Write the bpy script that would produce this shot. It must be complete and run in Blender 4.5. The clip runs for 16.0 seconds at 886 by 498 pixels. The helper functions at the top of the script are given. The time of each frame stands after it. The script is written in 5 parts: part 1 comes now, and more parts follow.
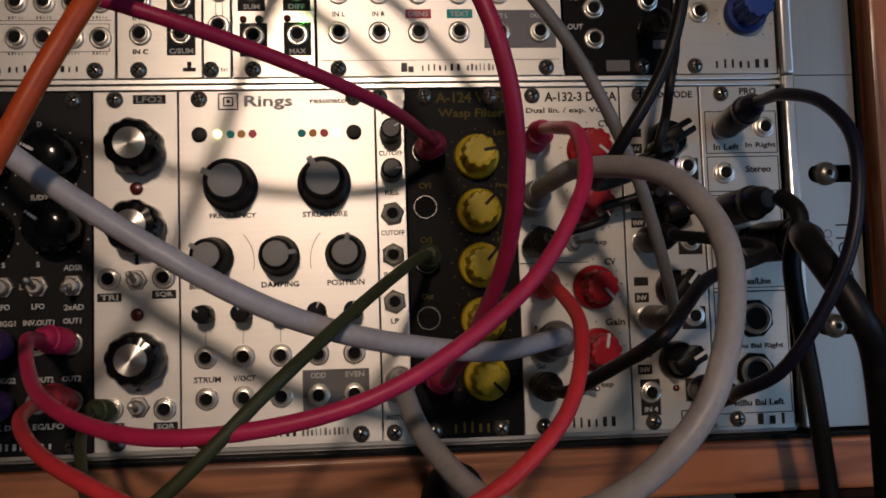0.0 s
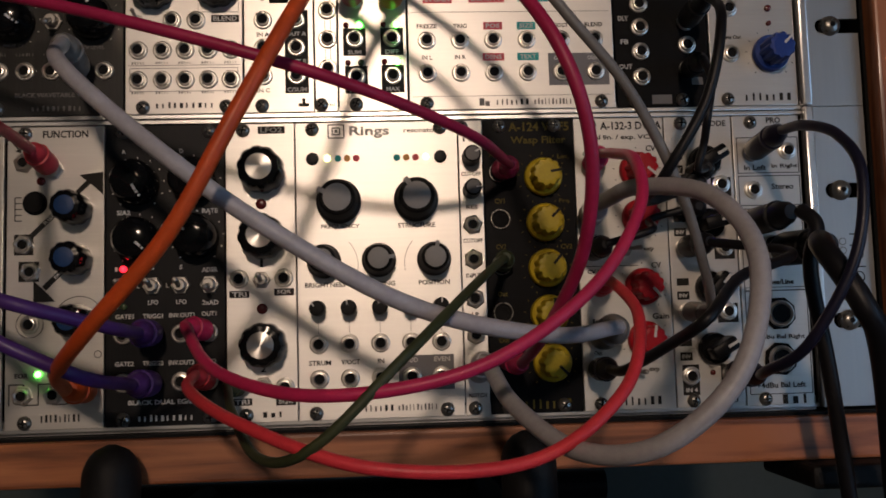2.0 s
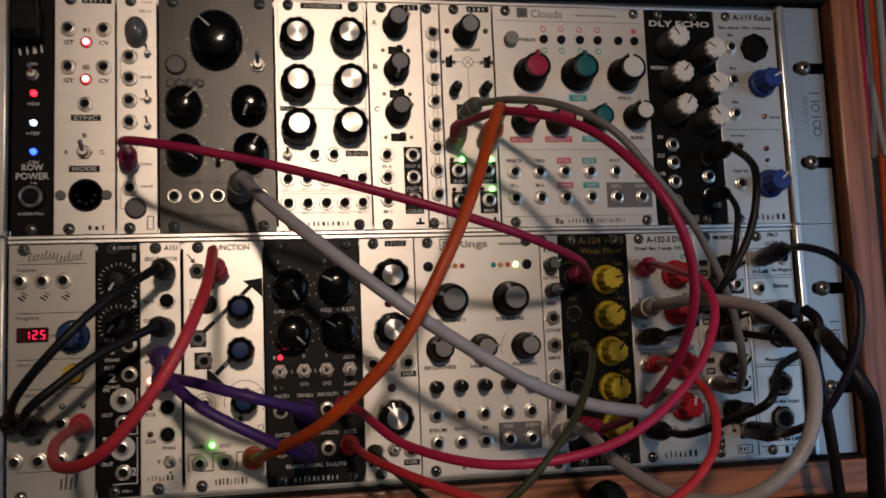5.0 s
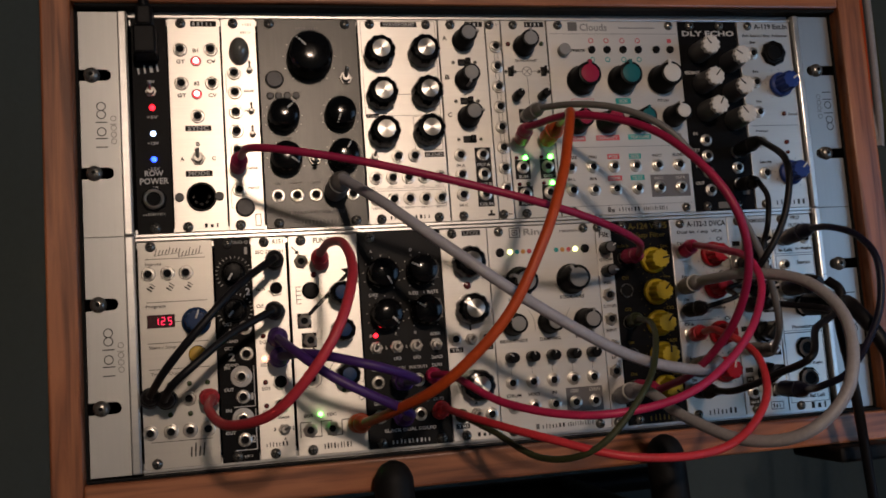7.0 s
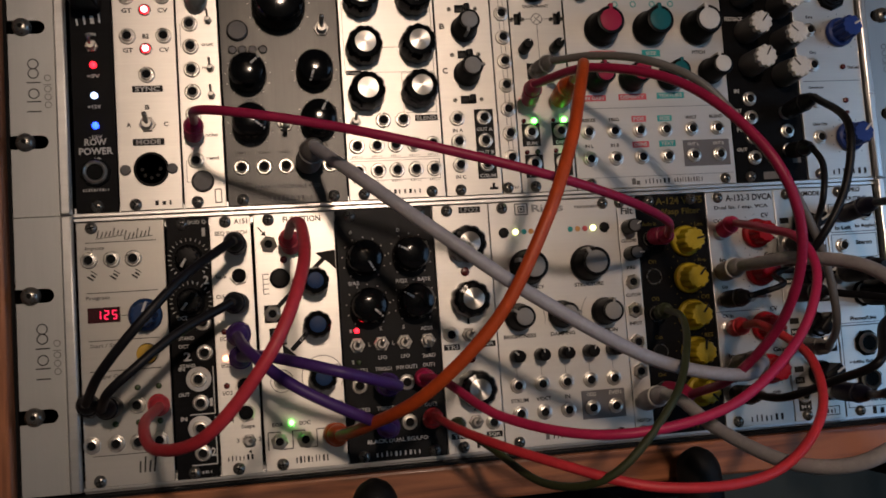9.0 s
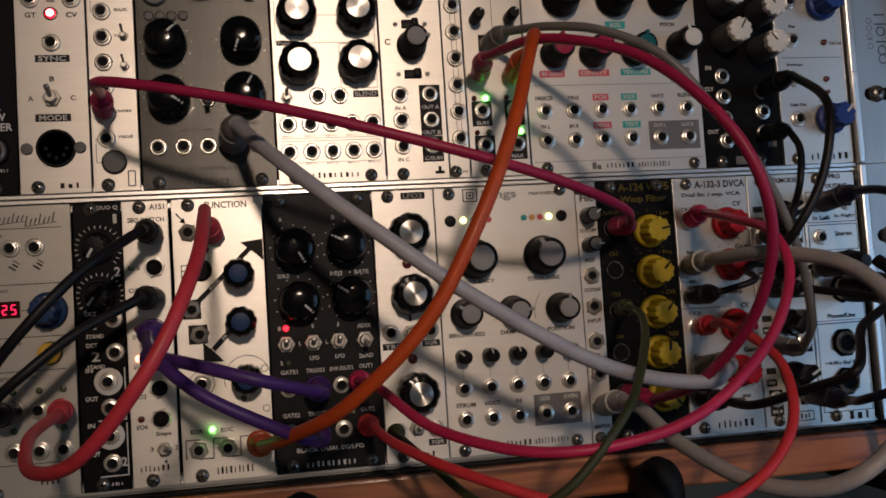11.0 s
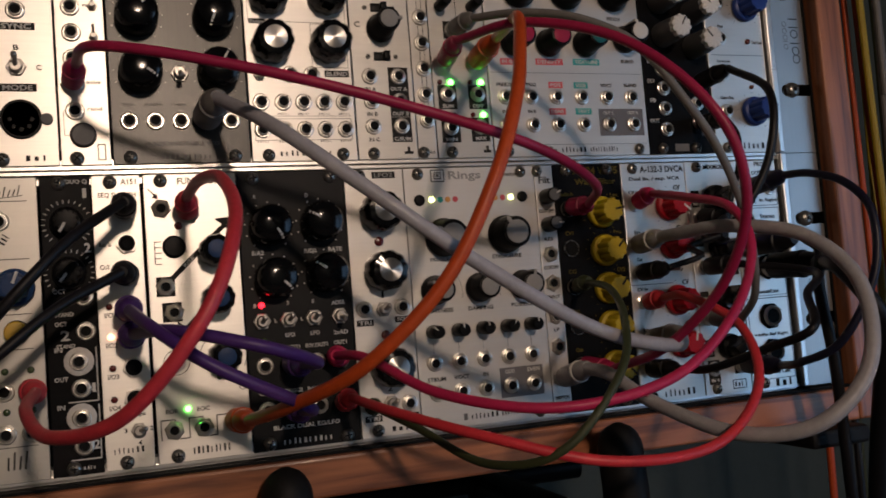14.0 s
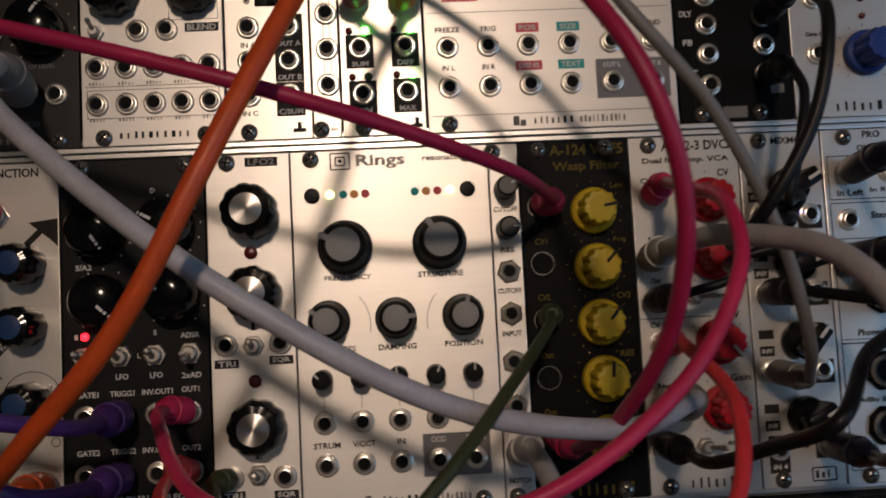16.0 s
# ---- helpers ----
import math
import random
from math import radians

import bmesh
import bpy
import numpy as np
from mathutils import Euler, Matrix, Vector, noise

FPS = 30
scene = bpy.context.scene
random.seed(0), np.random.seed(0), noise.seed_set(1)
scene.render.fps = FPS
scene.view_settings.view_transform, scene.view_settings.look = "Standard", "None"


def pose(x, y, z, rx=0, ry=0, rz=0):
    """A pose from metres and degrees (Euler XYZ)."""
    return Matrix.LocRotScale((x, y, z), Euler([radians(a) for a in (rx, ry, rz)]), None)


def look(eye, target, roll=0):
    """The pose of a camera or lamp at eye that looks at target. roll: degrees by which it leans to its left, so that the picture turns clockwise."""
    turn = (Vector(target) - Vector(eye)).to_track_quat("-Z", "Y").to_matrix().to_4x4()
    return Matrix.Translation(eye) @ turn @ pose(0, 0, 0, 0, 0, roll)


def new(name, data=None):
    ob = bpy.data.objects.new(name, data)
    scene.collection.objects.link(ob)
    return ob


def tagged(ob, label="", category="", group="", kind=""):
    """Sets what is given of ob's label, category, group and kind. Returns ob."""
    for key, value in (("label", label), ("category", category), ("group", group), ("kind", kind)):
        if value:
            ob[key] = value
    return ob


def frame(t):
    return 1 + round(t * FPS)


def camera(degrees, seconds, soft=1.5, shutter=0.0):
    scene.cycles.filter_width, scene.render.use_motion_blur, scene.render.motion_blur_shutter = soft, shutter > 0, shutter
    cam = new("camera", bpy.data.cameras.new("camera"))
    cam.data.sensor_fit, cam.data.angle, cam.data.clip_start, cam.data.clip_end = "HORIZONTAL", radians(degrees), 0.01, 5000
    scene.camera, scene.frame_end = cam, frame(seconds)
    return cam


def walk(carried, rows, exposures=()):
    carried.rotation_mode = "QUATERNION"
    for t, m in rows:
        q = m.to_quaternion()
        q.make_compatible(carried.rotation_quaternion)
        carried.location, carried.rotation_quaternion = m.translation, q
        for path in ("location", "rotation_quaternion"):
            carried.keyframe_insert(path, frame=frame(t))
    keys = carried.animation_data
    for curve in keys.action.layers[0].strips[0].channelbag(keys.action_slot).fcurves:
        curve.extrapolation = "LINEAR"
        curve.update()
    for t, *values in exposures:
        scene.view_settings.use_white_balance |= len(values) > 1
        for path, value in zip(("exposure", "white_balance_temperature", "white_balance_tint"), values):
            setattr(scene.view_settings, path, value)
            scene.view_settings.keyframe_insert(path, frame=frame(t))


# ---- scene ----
# The rack's own plan is in millimetres: x along the panels, z up them, y away from the viewer; H lifts it to its stand.
H = 0.8
cam = camera(51.4, 16.0, soft=1.7, shutter=0.4)
PATH = [
    (0, (0.2730, -0.3356, 0.8441), (0.4438, 1.6517, 0.9902), -1.78),
    (0.5, (0.2728, -0.3479, 0.8392), (0.3991, 1.6413, 1.0040), -1.92),
    (1, (0.2708, -0.3594, 0.8392), (0.3517, 1.6329, 0.9949), -1.83),
    (1.5, (0.2595, -0.3794, 0.8367), (0.3518, 1.6113, 1.0062), -1.83),
    (2, (0.2470, -0.3980, 0.8369), (0.3638, 1.5909, 1.0115), -1.66),
    (2.5, (0.2316, -0.4058, 0.8417), (0.3786, 1.5831, 0.9920), -1.47),
    (3, (0.2169, -0.4025, 0.8510), (0.4306, 1.5820, 0.9772), -1.98),
    (3.5, (0.2006, -0.4044, 0.8593), (0.5101, 1.5698, 0.9425), -3.03),
    (4, (0.1818, -0.4291, 0.8648), (0.5218, 1.5382, 0.9836), -2.82),
    (4.2, (0.1725, -0.4423, 0.8663), (0.4993, 1.5237, 1.0336), -2.54),
    (6.3, (0.0779, -0.5480, 0.8585), (0.5117, 1.3892, 1.1016), -2.21),
    (6.5, (0.0718, -0.5495, 0.8572), (0.4991, 1.3906, 1.0890), -2.73),
    (7, (0.0595, -0.5476, 0.8545), (0.4825, 1.3947, 1.0742), -4.10),
    (7.5, (0.0609, -0.5378, 0.8576), (0.4399, 1.4149, 1.0652), -4.38),
    (8, (0.0681, -0.5201, 0.8614), (0.4313, 1.4378, 1.0474), -4.34),
    (8.2, (0.0726, -0.5116, 0.8629), (0.4470, 1.4452, 1.0375), -4.48),
    (10.3, (0.1319, -0.4314, 0.8717), (0.4042, 1.5439, 1.0272), -3.19),
    (10.5, (0.1306, -0.4318, 0.8730), (0.4359, 1.5395, 1.0170), -3.55),
    (11, (0.1292, -0.4335, 0.8736), (0.4959, 1.5292, 0.9899), -3.70),
    (11.5, (0.1145, -0.4452, 0.8713), (0.5435, 1.5030, 1.0145), -3.53),
    (12, (0.0873, -0.4513, 0.8698), (0.5826, 1.4793, 1.0345), -3.86),
    (12.5, (0.0742, -0.4372, 0.8654), (0.6583, 1.4710, 0.9977), -4.26),
    (13, (0.0649, -0.4224, 0.8621), (0.7094, 1.4668, 0.9861), -3.98),
    (13.5, (0.0540, -0.4207, 0.8609), (0.7546, 1.4488, 0.9808), -4.11),
    (14, (0.0682, -0.4276, 0.8578), (0.7553, 1.4460, 0.9894), -4.57),
    (14.5, (0.0983, -0.4308, 0.8554), (0.7235, 1.4634, 1.0012), -5.23),
    (15, (0.1484, -0.4131, 0.8562), (0.5949, 1.5298, 1.0160), -4.24),
    (15.2, (0.1674, -0.3757, 0.8590), (0.5616, 1.5796, 1.0053), -3.99),
    (15.5, (0.1980, -0.3294, 0.8662), (0.4370, 1.6506, 1.0161), -3.77),
    (15.7, (0.2165, -0.3195, 0.8676), (0.4060, 1.6675, 0.9941), -3.76),
    (16, (0.2439, -0.3280, 0.8664), (0.3443, 1.6638, 1.0177), -2.93),
]
EXPOSURE = [(0.0, 0.0), (16.0, 0.0)]
walk(cam, [(t, look(eye, target, roll)) for t, eye, target, roll in PATH], EXPOSURE)

# ---- world and lights ----
world = bpy.data.worlds.new("room_air")
scene.world = world
world.use_nodes = True
world.node_tree.nodes["Background"].inputs["Color"].default_value = (0.55, 0.62, 0.75, 1)
world.node_tree.nodes["Background"].inputs["Strength"].default_value = 0.008

LAMP_AT = (0.19, -1.80, H + 0.60)
lamp_data = bpy.data.lights.new("bulb_light", "POINT")
lamp_data.energy = 41.5
lamp_data.color = (1.0, 0.758, 0.60)
lamp_data.shadow_soft_size = 0.06
lamp_light = new("bulb_light", lamp_data)
lamp_light.location = LAMP_AT

WINDOW_AT = (1.52, -1.25, H + 0.0)
win_data = bpy.data.lights.new("window_light", "AREA")
win_data.shape = "RECTANGLE"
win_data.size, win_data.size_y = 1.2, 1.0
win_data.energy = 1.7
win_data.color = (0.30, 0.58, 1.0)
win_light = new("window_light", win_data)
win_light.matrix_world = look(WINDOW_AT, (0.0, -1.25, H + 0.0))

# ---- materials ----


def material(name, colour, rough=0.5, metal=0.0, vary=0.12, scale=60.0, bump=0.0, stretch=(1, 1, 1), coat=0.0, emit=None, power=0.0, fine=6.0, spec=0.5, alpha=0.0, uneven=0.06):
    m = bpy.data.materials.new(name)
    m.use_nodes = True
    nt = m.node_tree
    b = nt.nodes["Principled BSDF"]
    b.inputs["Roughness"].default_value = rough
    b.inputs["Metallic"].default_value = metal
    b.inputs["Coat Weight"].default_value = coat
    b.inputs["Coat Roughness"].default_value = 0.15
    b.inputs["Specular IOR Level"].default_value = spec
    b.inputs["Transmission Weight"].default_value = alpha
    if emit:
        b.inputs["Emission Color"].default_value = (*emit, 1)
        b.inputs["Emission Strength"].default_value = power
    tc = nt.nodes.new("ShaderNodeTexCoord")
    mp = nt.nodes.new("ShaderNodeMapping")
    mp.inputs["Scale"].default_value = stretch
    info = nt.nodes.new("ShaderNodeObjectInfo")
    own = nt.nodes.new("ShaderNodeVectorMath")
    nt.links.new(tc.outputs["Object"], own.inputs[0])
    nt.links.new(info.outputs["Random"], own.inputs[1])
    nt.links.new(own.outputs["Vector"], mp.inputs["Vector"])
    n1 = nt.nodes.new("ShaderNodeTexNoise")
    n1.inputs["Scale"].default_value = scale
    n1.inputs["Detail"].default_value = 4
    n2 = nt.nodes.new("ShaderNodeTexNoise")
    n2.inputs["Scale"].default_value = scale * fine
    n2.inputs["Detail"].default_value = 3
    for n in (n1, n2):
        nt.links.new(mp.outputs["Vector"], n.inputs["Vector"])
    add = nt.nodes.new("ShaderNodeMath")
    add.operation = "ADD"
    nt.links.new(n1.outputs["Fac"], add.inputs[0])
    nt.links.new(n2.outputs["Fac"], add.inputs[1])
    half = nt.nodes.new("ShaderNodeMath")
    half.operation = "MULTIPLY"
    half.inputs[1].default_value = 0.5
    nt.links.new(add.outputs[0], half.inputs[0])
    ramp = nt.nodes.new("ShaderNodeValToRGB")
    lo, hi = [max(0.0, c * (1 - vary)) for c in colour], [min(1.0, c * (1 + vary)) for c in colour]
    ramp.color_ramp.elements[0].position, ramp.color_ramp.elements[1].position = 0.3, 0.7
    ramp.color_ramp.elements[0].color, ramp.color_ramp.elements[1].color = (*lo, 1), (*hi, 1)
    nt.links.new(half.outputs[0], ramp.inputs["Fac"])
    nt.links.new(ramp.outputs["Color"], b.inputs["Base Color"])
    rr = nt.nodes.new("ShaderNodeMapRange")
    rr.inputs["To Min"].default_value, rr.inputs["To Max"].default_value = max(0.02, rough - uneven), min(1, rough + uneven)
    nt.links.new(n1.outputs["Fac"], rr.inputs["Value"])
    nt.links.new(rr.outputs["Result"], b.inputs["Roughness"])
    if bump:
        bp = nt.nodes.new("ShaderNodeBump")
        bp.inputs["Strength"].default_value = bump
        bp.inputs["Distance"].default_value = 0.0004
        nt.links.new(half.outputs[0], bp.inputs["Height"])
        nt.links.new(bp.outputs["Normal"], b.inputs["Normal"])
    return m


def wood_material(name, axis):
    """Reddish varnished pine with long grain along the given axis."""
    m = material(name, (0.24, 0.075, 0.028), 0.42, 0.0, 0.25, 30, 0.25, tuple(0.05 if a == axis else 1.0 for a in "xyz"), coat=0.15)
    nt = m.node_tree
    b = nt.nodes["Principled BSDF"]
    tc = nt.nodes.new("ShaderNodeTexCoord")
    mp = nt.nodes.new("ShaderNodeMapping")
    mp.inputs["Scale"].default_value = tuple(0.06 if a == axis else 1.0 for a in "xyz")
    wv = nt.nodes.new("ShaderNodeTexNoise")
    wv.inputs["Scale"].default_value = 150
    wv.inputs["Detail"].default_value = 5
    wv.inputs["Distortion"].default_value = 0.6
    ramp = nt.nodes.new("ShaderNodeValToRGB")
    e = ramp.color_ramp.elements
    e[0].position, e[1].position = 0.38, 0.60
    e[0].color, e[1].color = (0.115, 0.034, 0.012, 1), (0.44, 0.155, 0.060, 1)
    nt.links.new(tc.outputs["Object"], mp.inputs["Vector"])
    nt.links.new(mp.outputs["Vector"], wv.inputs["Vector"])
    nt.links.new(wv.outputs["Fac"], ramp.inputs["Fac"])
    old = b.inputs["Base Color"].links[0].from_node
    mix = nt.nodes.new("ShaderNodeMix")
    mix.data_type = "RGBA"
    mix.inputs[0].default_value = 0.8
    nt.links.new(old.outputs["Color"], mix.inputs[6])
    nt.links.new(ramp.outputs["Color"], mix.inputs[7])
    nt.links.new(mix.outputs[2], b.inputs["Base Color"])
    return m


BRUSH = (0.04, 1, 1)
M = {
    "alu": material("brushed_aluminium", (0.71, 0.68, 0.63), 0.375, 0.74, 0.05, 160, 0.10, BRUSH, fine=8, uneven=0.015),
    "alu_white": material("satin_silver_panel", (0.74, 0.71, 0.665), 0.40, 0.64, 0.04, 140, 0.06, BRUSH, uneven=0.015),
    "cream": material("satin_grey_panel", (0.46, 0.44, 0.40), 0.37, 0.60, 0.04, 120, 0.06, BRUSH, uneven=0.015),
    "ear": material("anodised_rail_end", (0.44, 0.45, 0.445), 0.42, 0.86, 0.04, 120, 0.05, (1, 1, 0.04), uneven=0.02),
    "rail": material("raw_aluminium_rail", (0.70, 0.69, 0.67), 0.30, 0.9, 0.06, 200, 0.05, BRUSH),
    "black_panel": material("black_anodised_panel", (0.005, 0.005, 0.0055), 0.42, 0.0, 0.25, 120, 0.05, BRUSH, spec=0.06),
    "grey_panel": material("dark_grey_brushed_panel", (0.034, 0.033, 0.030), 0.34, 0.42, 0.22, 160, 0.10, (1, 1, 0.04), uneven=0.02),
    "grey_panel_two": material("charcoal_panel", (0.009, 0.009, 0.0095), 0.42, 0.04, 0.15, 160, 0.08, (1, 1, 0.04), spec=0.12),
    "nickel": material("nickel_plate", (0.76, 0.73, 0.68), 0.30, 0.92, 0.12, 300),
    "lever": material("dull_nickel_lever", (0.40, 0.38, 0.35), 0.40, 0.85, 0.12, 300),
    "dark_nickel": material("dark_screw_steel", (0.22, 0.21, 0.19), 0.28, 0.8, 0.2, 300),
    # near-black that puts the shade of sockets, slots and gaps into the colour
    "hole": material("recess_shade_black", (0.003, 0.003, 0.003), 0.7, 0.0, 0.3, 200, spec=0.15),
    "black": material("black_plastic", (0.0045, 0.0045, 0.005), 0.38, 0.0, 0.3, 200, 0.08, spec=0.10),
    "gloss": material("glossy_black_plastic", (0.004, 0.004, 0.0045), 0.12, 0.0, 0.3, 150, spec=0.3),
    "rubber": material("black_rubber", (0.006, 0.0055, 0.0055), 0.6, 0.0, 0.3, 120, 0.15, spec=0.2),
    "knob_grey": material("grey_knob_cap", (0.29, 0.28, 0.265), 0.55, 0.0, 0.06, 100, spec=0.25),
    "skirt_grey": material("dark_grey_knob_body", (0.085, 0.08, 0.077), 0.5, 0.0, 0.1, 150),
    "white": material("white_plastic", (0.66, 0.63, 0.58), 0.48, 0.0, 0.05, 100),
    "yellow": material("yellow_plastic", (0.46, 0.33, 0.016), 0.42, 0.0, 0.12, 150, 0.05, spec=0.25),
    "amber": material("yellow_button", (0.60, 0.36, 0.02), 0.40, 0.0, 0.06, 100),
    "red": material("red_plastic", (0.36, 0.004, 0.012), 0.40, 0.0, 0.12, 150, 0.05, spec=0.22),
    "blue": material("blue_plastic", (0.018, 0.048, 0.23), 0.40, 0.0, 0.12, 150, 0.05, spec=0.22),
    "navy": material("navy_knob_cap", (0.010, 0.036, 0.105), 0.45, 0.0, 0.10, 150, spec=0.2),
    "pink": material("raspberry_cap", (0.36, 0.014, 0.055), 0.45, 0.0, 0.08, 150, spec=0.2),
    "teal": material("teal_cap", (0.008, 0.12, 0.13), 0.45, 0.0, 0.08, 150, spec=0.2),
    "ink": material("black_print", (0.022, 0.020, 0.018), 0.6, 0.0, 0.15, 400, spec=0.12),
    "ink_grey": material("grey_print", (0.16, 0.15, 0.14), 0.6, 0.0, 0.1, 400, spec=0.12),
    "ink_mid": material("mid_grey_print", (0.33, 0.32, 0.30), 0.6, 0.0, 0.1, 400, spec=0.12),
    "ink_white": material("white_print", (0.62, 0.60, 0.56), 0.6, 0.0, 0.1, 400, spec=0.12),
    "ink_yellow": material("gold_print", (0.11, 0.082, 0.014), 0.6, 0.0, 0.1, 400, spec=0.12),
    "ink_pink": material("red_print", (0.66, 0.12, 0.14), 0.6, 0.0, 0.08, 400, spec=0.12),
    "ink_teal": material("teal_print", (0.05, 0.38, 0.35), 0.6, 0.0, 0.08, 400, spec=0.12),
    "ink_orange": material("orange_print", (0.74, 0.36, 0.12), 0.6, 0.0, 0.08, 400, spec=0.12),
    "box_grey": material("grey_print_field", (0.135, 0.13, 0.135), 0.5, 0.0, 0.08, 200),
    "spun": material("spun_aluminium", (0.50, 0.485, 0.46), 0.33, 1.0, 0.05, 300),
    "glass_dim": material("smoked_lens", (0.16, 0.16, 0.14), 0.12, 0.2, 0.2, 150, coat=0.5),
    "led_off": material("unlit_red_led", (0.10, 0.008, 0.008), 0.25, 0.0, 0.2, 300),
    "led_green_off": material("unlit_green_led", (0.05, 0.075, 0.03), 0.25, 0.0, 0.2, 300),
    "led_red": material("lit_red_led", (0.8, 0.05, 0.05), 0.3, emit=(1.0, 0.012, 0.025), power=4.5),
    "led_core": material("lit_pale_led_core", (0.9, 0.7, 0.65), 0.3, emit=(1.0, 0.72, 0.70), power=5),
    "led_hot": material("lit_orange_led", (0.8, 0.2, 0.1), 0.3, emit=(1.0, 0.30, 0.16), power=6),
    "led_green": material("lit_green_led", (0.1, 0.7, 0.1), 0.3, emit=(0.09, 1.0, 0.07), power=15),
    "led_lime": material("lit_lime_led", (0.7, 0.8, 0.2), 0.3, emit=(0.85, 0.88, 0.30), power=4.5),
    "led_blue": material("lit_blue_led", (0.1, 0.2, 0.8), 0.3, emit=(0.012, 0.045, 1.0), power=9),
    "led_white": material("lit_pale_blue_led", (0.7, 0.8, 1), 0.3, emit=(0.48, 0.64, 1.0), power=3.5),
    "segment": material("lit_red_segment", (0.8, 0.03, 0.1), 0.3, emit=(1.0, 0.012, 0.07), power=2.5),
    "display": material("dark_red_display", (0.05, 0.002, 0.006), 0.2, 0.0, 0.1, 150, coat=0.4),
    "wood_x": wood_material("varnished_pine_long", "x"),
    "wood_z": wood_material("varnished_pine_upright", "z"),
    "wall": material("dark_green_grey_paint", (0.058, 0.076, 0.074), 0.75, 0.0, 0.08, 4, 0.15, fine=40),
    "carpet": material("dark_grey_carpet", (0.07, 0.068, 0.065), 0.95, 0.0, 0.25, 60, 0.6),
    "ceiling": material("grey_ceiling_paint", (0.20, 0.19, 0.175), 0.85, 0.0, 0.04, 5, 0.1, fine=40),
    "shade": material("cream_lamp_shade", (0.65, 0.60, 0.50), 0.8, 0.0, 0.05, 80, 0.2),
    "bulb": material("lit_bulb_glass", (0.9, 0.85, 0.7), 0.3, emit=(1.0, 0.78, 0.5), power=30),
    "glass": material("window_daylight_pane", (0.5, 0.6, 0.7), 0.1, emit=(0.32, 0.60, 1.0), power=1.4),
}

for brushed, amount in (("alu", 0.38), ("alu_white", 0.36), ("cream", 0.3), ("ear", 0.3), ("grey_panel", 0.4)):
    nt = M[brushed].node_tree
    grain = nt.nodes.new("ShaderNodeTangent")
    grain.direction_type = "UV_MAP"
    nt.nodes["Principled BSDF"].inputs["Anisotropic"].default_value = amount
    nt.links.new(grain.outputs["Tangent"], nt.nodes["Principled BSDF"].inputs["Tangent"])
spun = M["spun"].node_tree
spun_tangent = spun.nodes.new("ShaderNodeTangent")
spun_tangent.direction_type, spun_tangent.axis = "RADIAL", "Y"
spun.nodes["Principled BSDF"].inputs["Anisotropic"].default_value = 0.92
spun.nodes["Principled BSDF"].inputs["Anisotropic Rotation"].default_value = 0.25
spun.links.new(spun_tangent.outputs["Tangent"], spun.nodes["Principled BSDF"].inputs["Tangent"])


def cable_material(name, colour, rough=0.45, spec=0.4):
    return material(name, colour, rough, 0.0, 0.14, 90, 0.10, (1, 1, 1), spec=spec, fine=5)


K = {
    "crimson": cable_material("crimson_pvc", (0.34, 0.012, 0.062)),
    "pink": cable_material("raspberry_pvc", (0.48, 0.018, 0.085)),
    "red": cable_material("red_pvc", (0.60, 0.034, 0.046)),
    "scarlet": cable_material("scarlet_pvc", (0.52, 0.036, 0.052)),
    "white": cable_material("pale_grey_pvc", (0.38, 0.37, 0.40)),
    "cream": cable_material("off_white_pvc", (0.33, 0.31, 0.315)),
    "grey": cable_material("mid_grey_pvc", (0.17, 0.16, 0.15)),
    "orange": cable_material("orange_pvc", (0.50, 0.066, 0.010)),
    "green": cable_material("olive_green_braid", (0.035, 0.042, 0.014), 0.6),
    "purple": cable_material("purple_pvc", (0.058, 0.019, 0.14)),
    "black": cable_material("black_pvc", (0.007, 0.0065, 0.008), 0.45, 0.25),
    "navy": cable_material("blue_black_pvc", (0.009, 0.0085, 0.022), 0.40, 0.3),
    "yellow": cable_material("yellow_pvc", (0.40, 0.27, 0.02)),
    "blue": cable_material("blue_pvc", (0.03, 0.08, 0.25)),
}

# ---- mesh helpers ----
MM = 0.001
SHARED = {}


def finish(bm, mats, name, sharp=35):
    bmesh.ops.recalc_face_normals(bm, faces=bm.faces)
    me = bpy.data.meshes.new(name)
    bm.to_mesh(me)
    bm.free()
    me.set_sharp_from_angle(angle=radians(sharp))
    for p in me.polygons:
        # large flat faces keep their true normal beside a rounded edge
        if p.area > 4e-5 and max(abs(c) for c in p.normal) > 0.9999:
            p.use_smooth = False
    for m in mats:
        me.materials.append(m)
    return me


def lathe(bm, profile, n=20, mat=0, flutes=0, depth=0.0, centre=(0, 0)):
    """Turns (radius, y) rows round the y axis; millimetres. Flutes scallop the radius."""
    rings = []
    for r, y in profile:
        ring = []
        for k in range(n):
            a = 2 * math.pi * k / n
            rr = r
            if flutes and r > 0.01:
                rr = r * (1 - depth * (0.5 + 0.5 * math.cos(flutes * a)) ** 2)
            ring.append(bm.verts.new(((centre[0] + rr * math.cos(a)) * MM, y * MM, (centre[1] + rr * math.sin(a)) * MM)))
        rings.append(ring)
    for a, b in zip(rings, rings[1:]):
        for k in range(n):
            f = bm.faces.new((a[k], a[(k + 1) % n], b[(k + 1) % n], b[k]))
            f.material_index = mat
    for ring in (rings[0], rings[-1]):
        f = bm.faces.new(ring)
        f.material_index = mat
    return bm


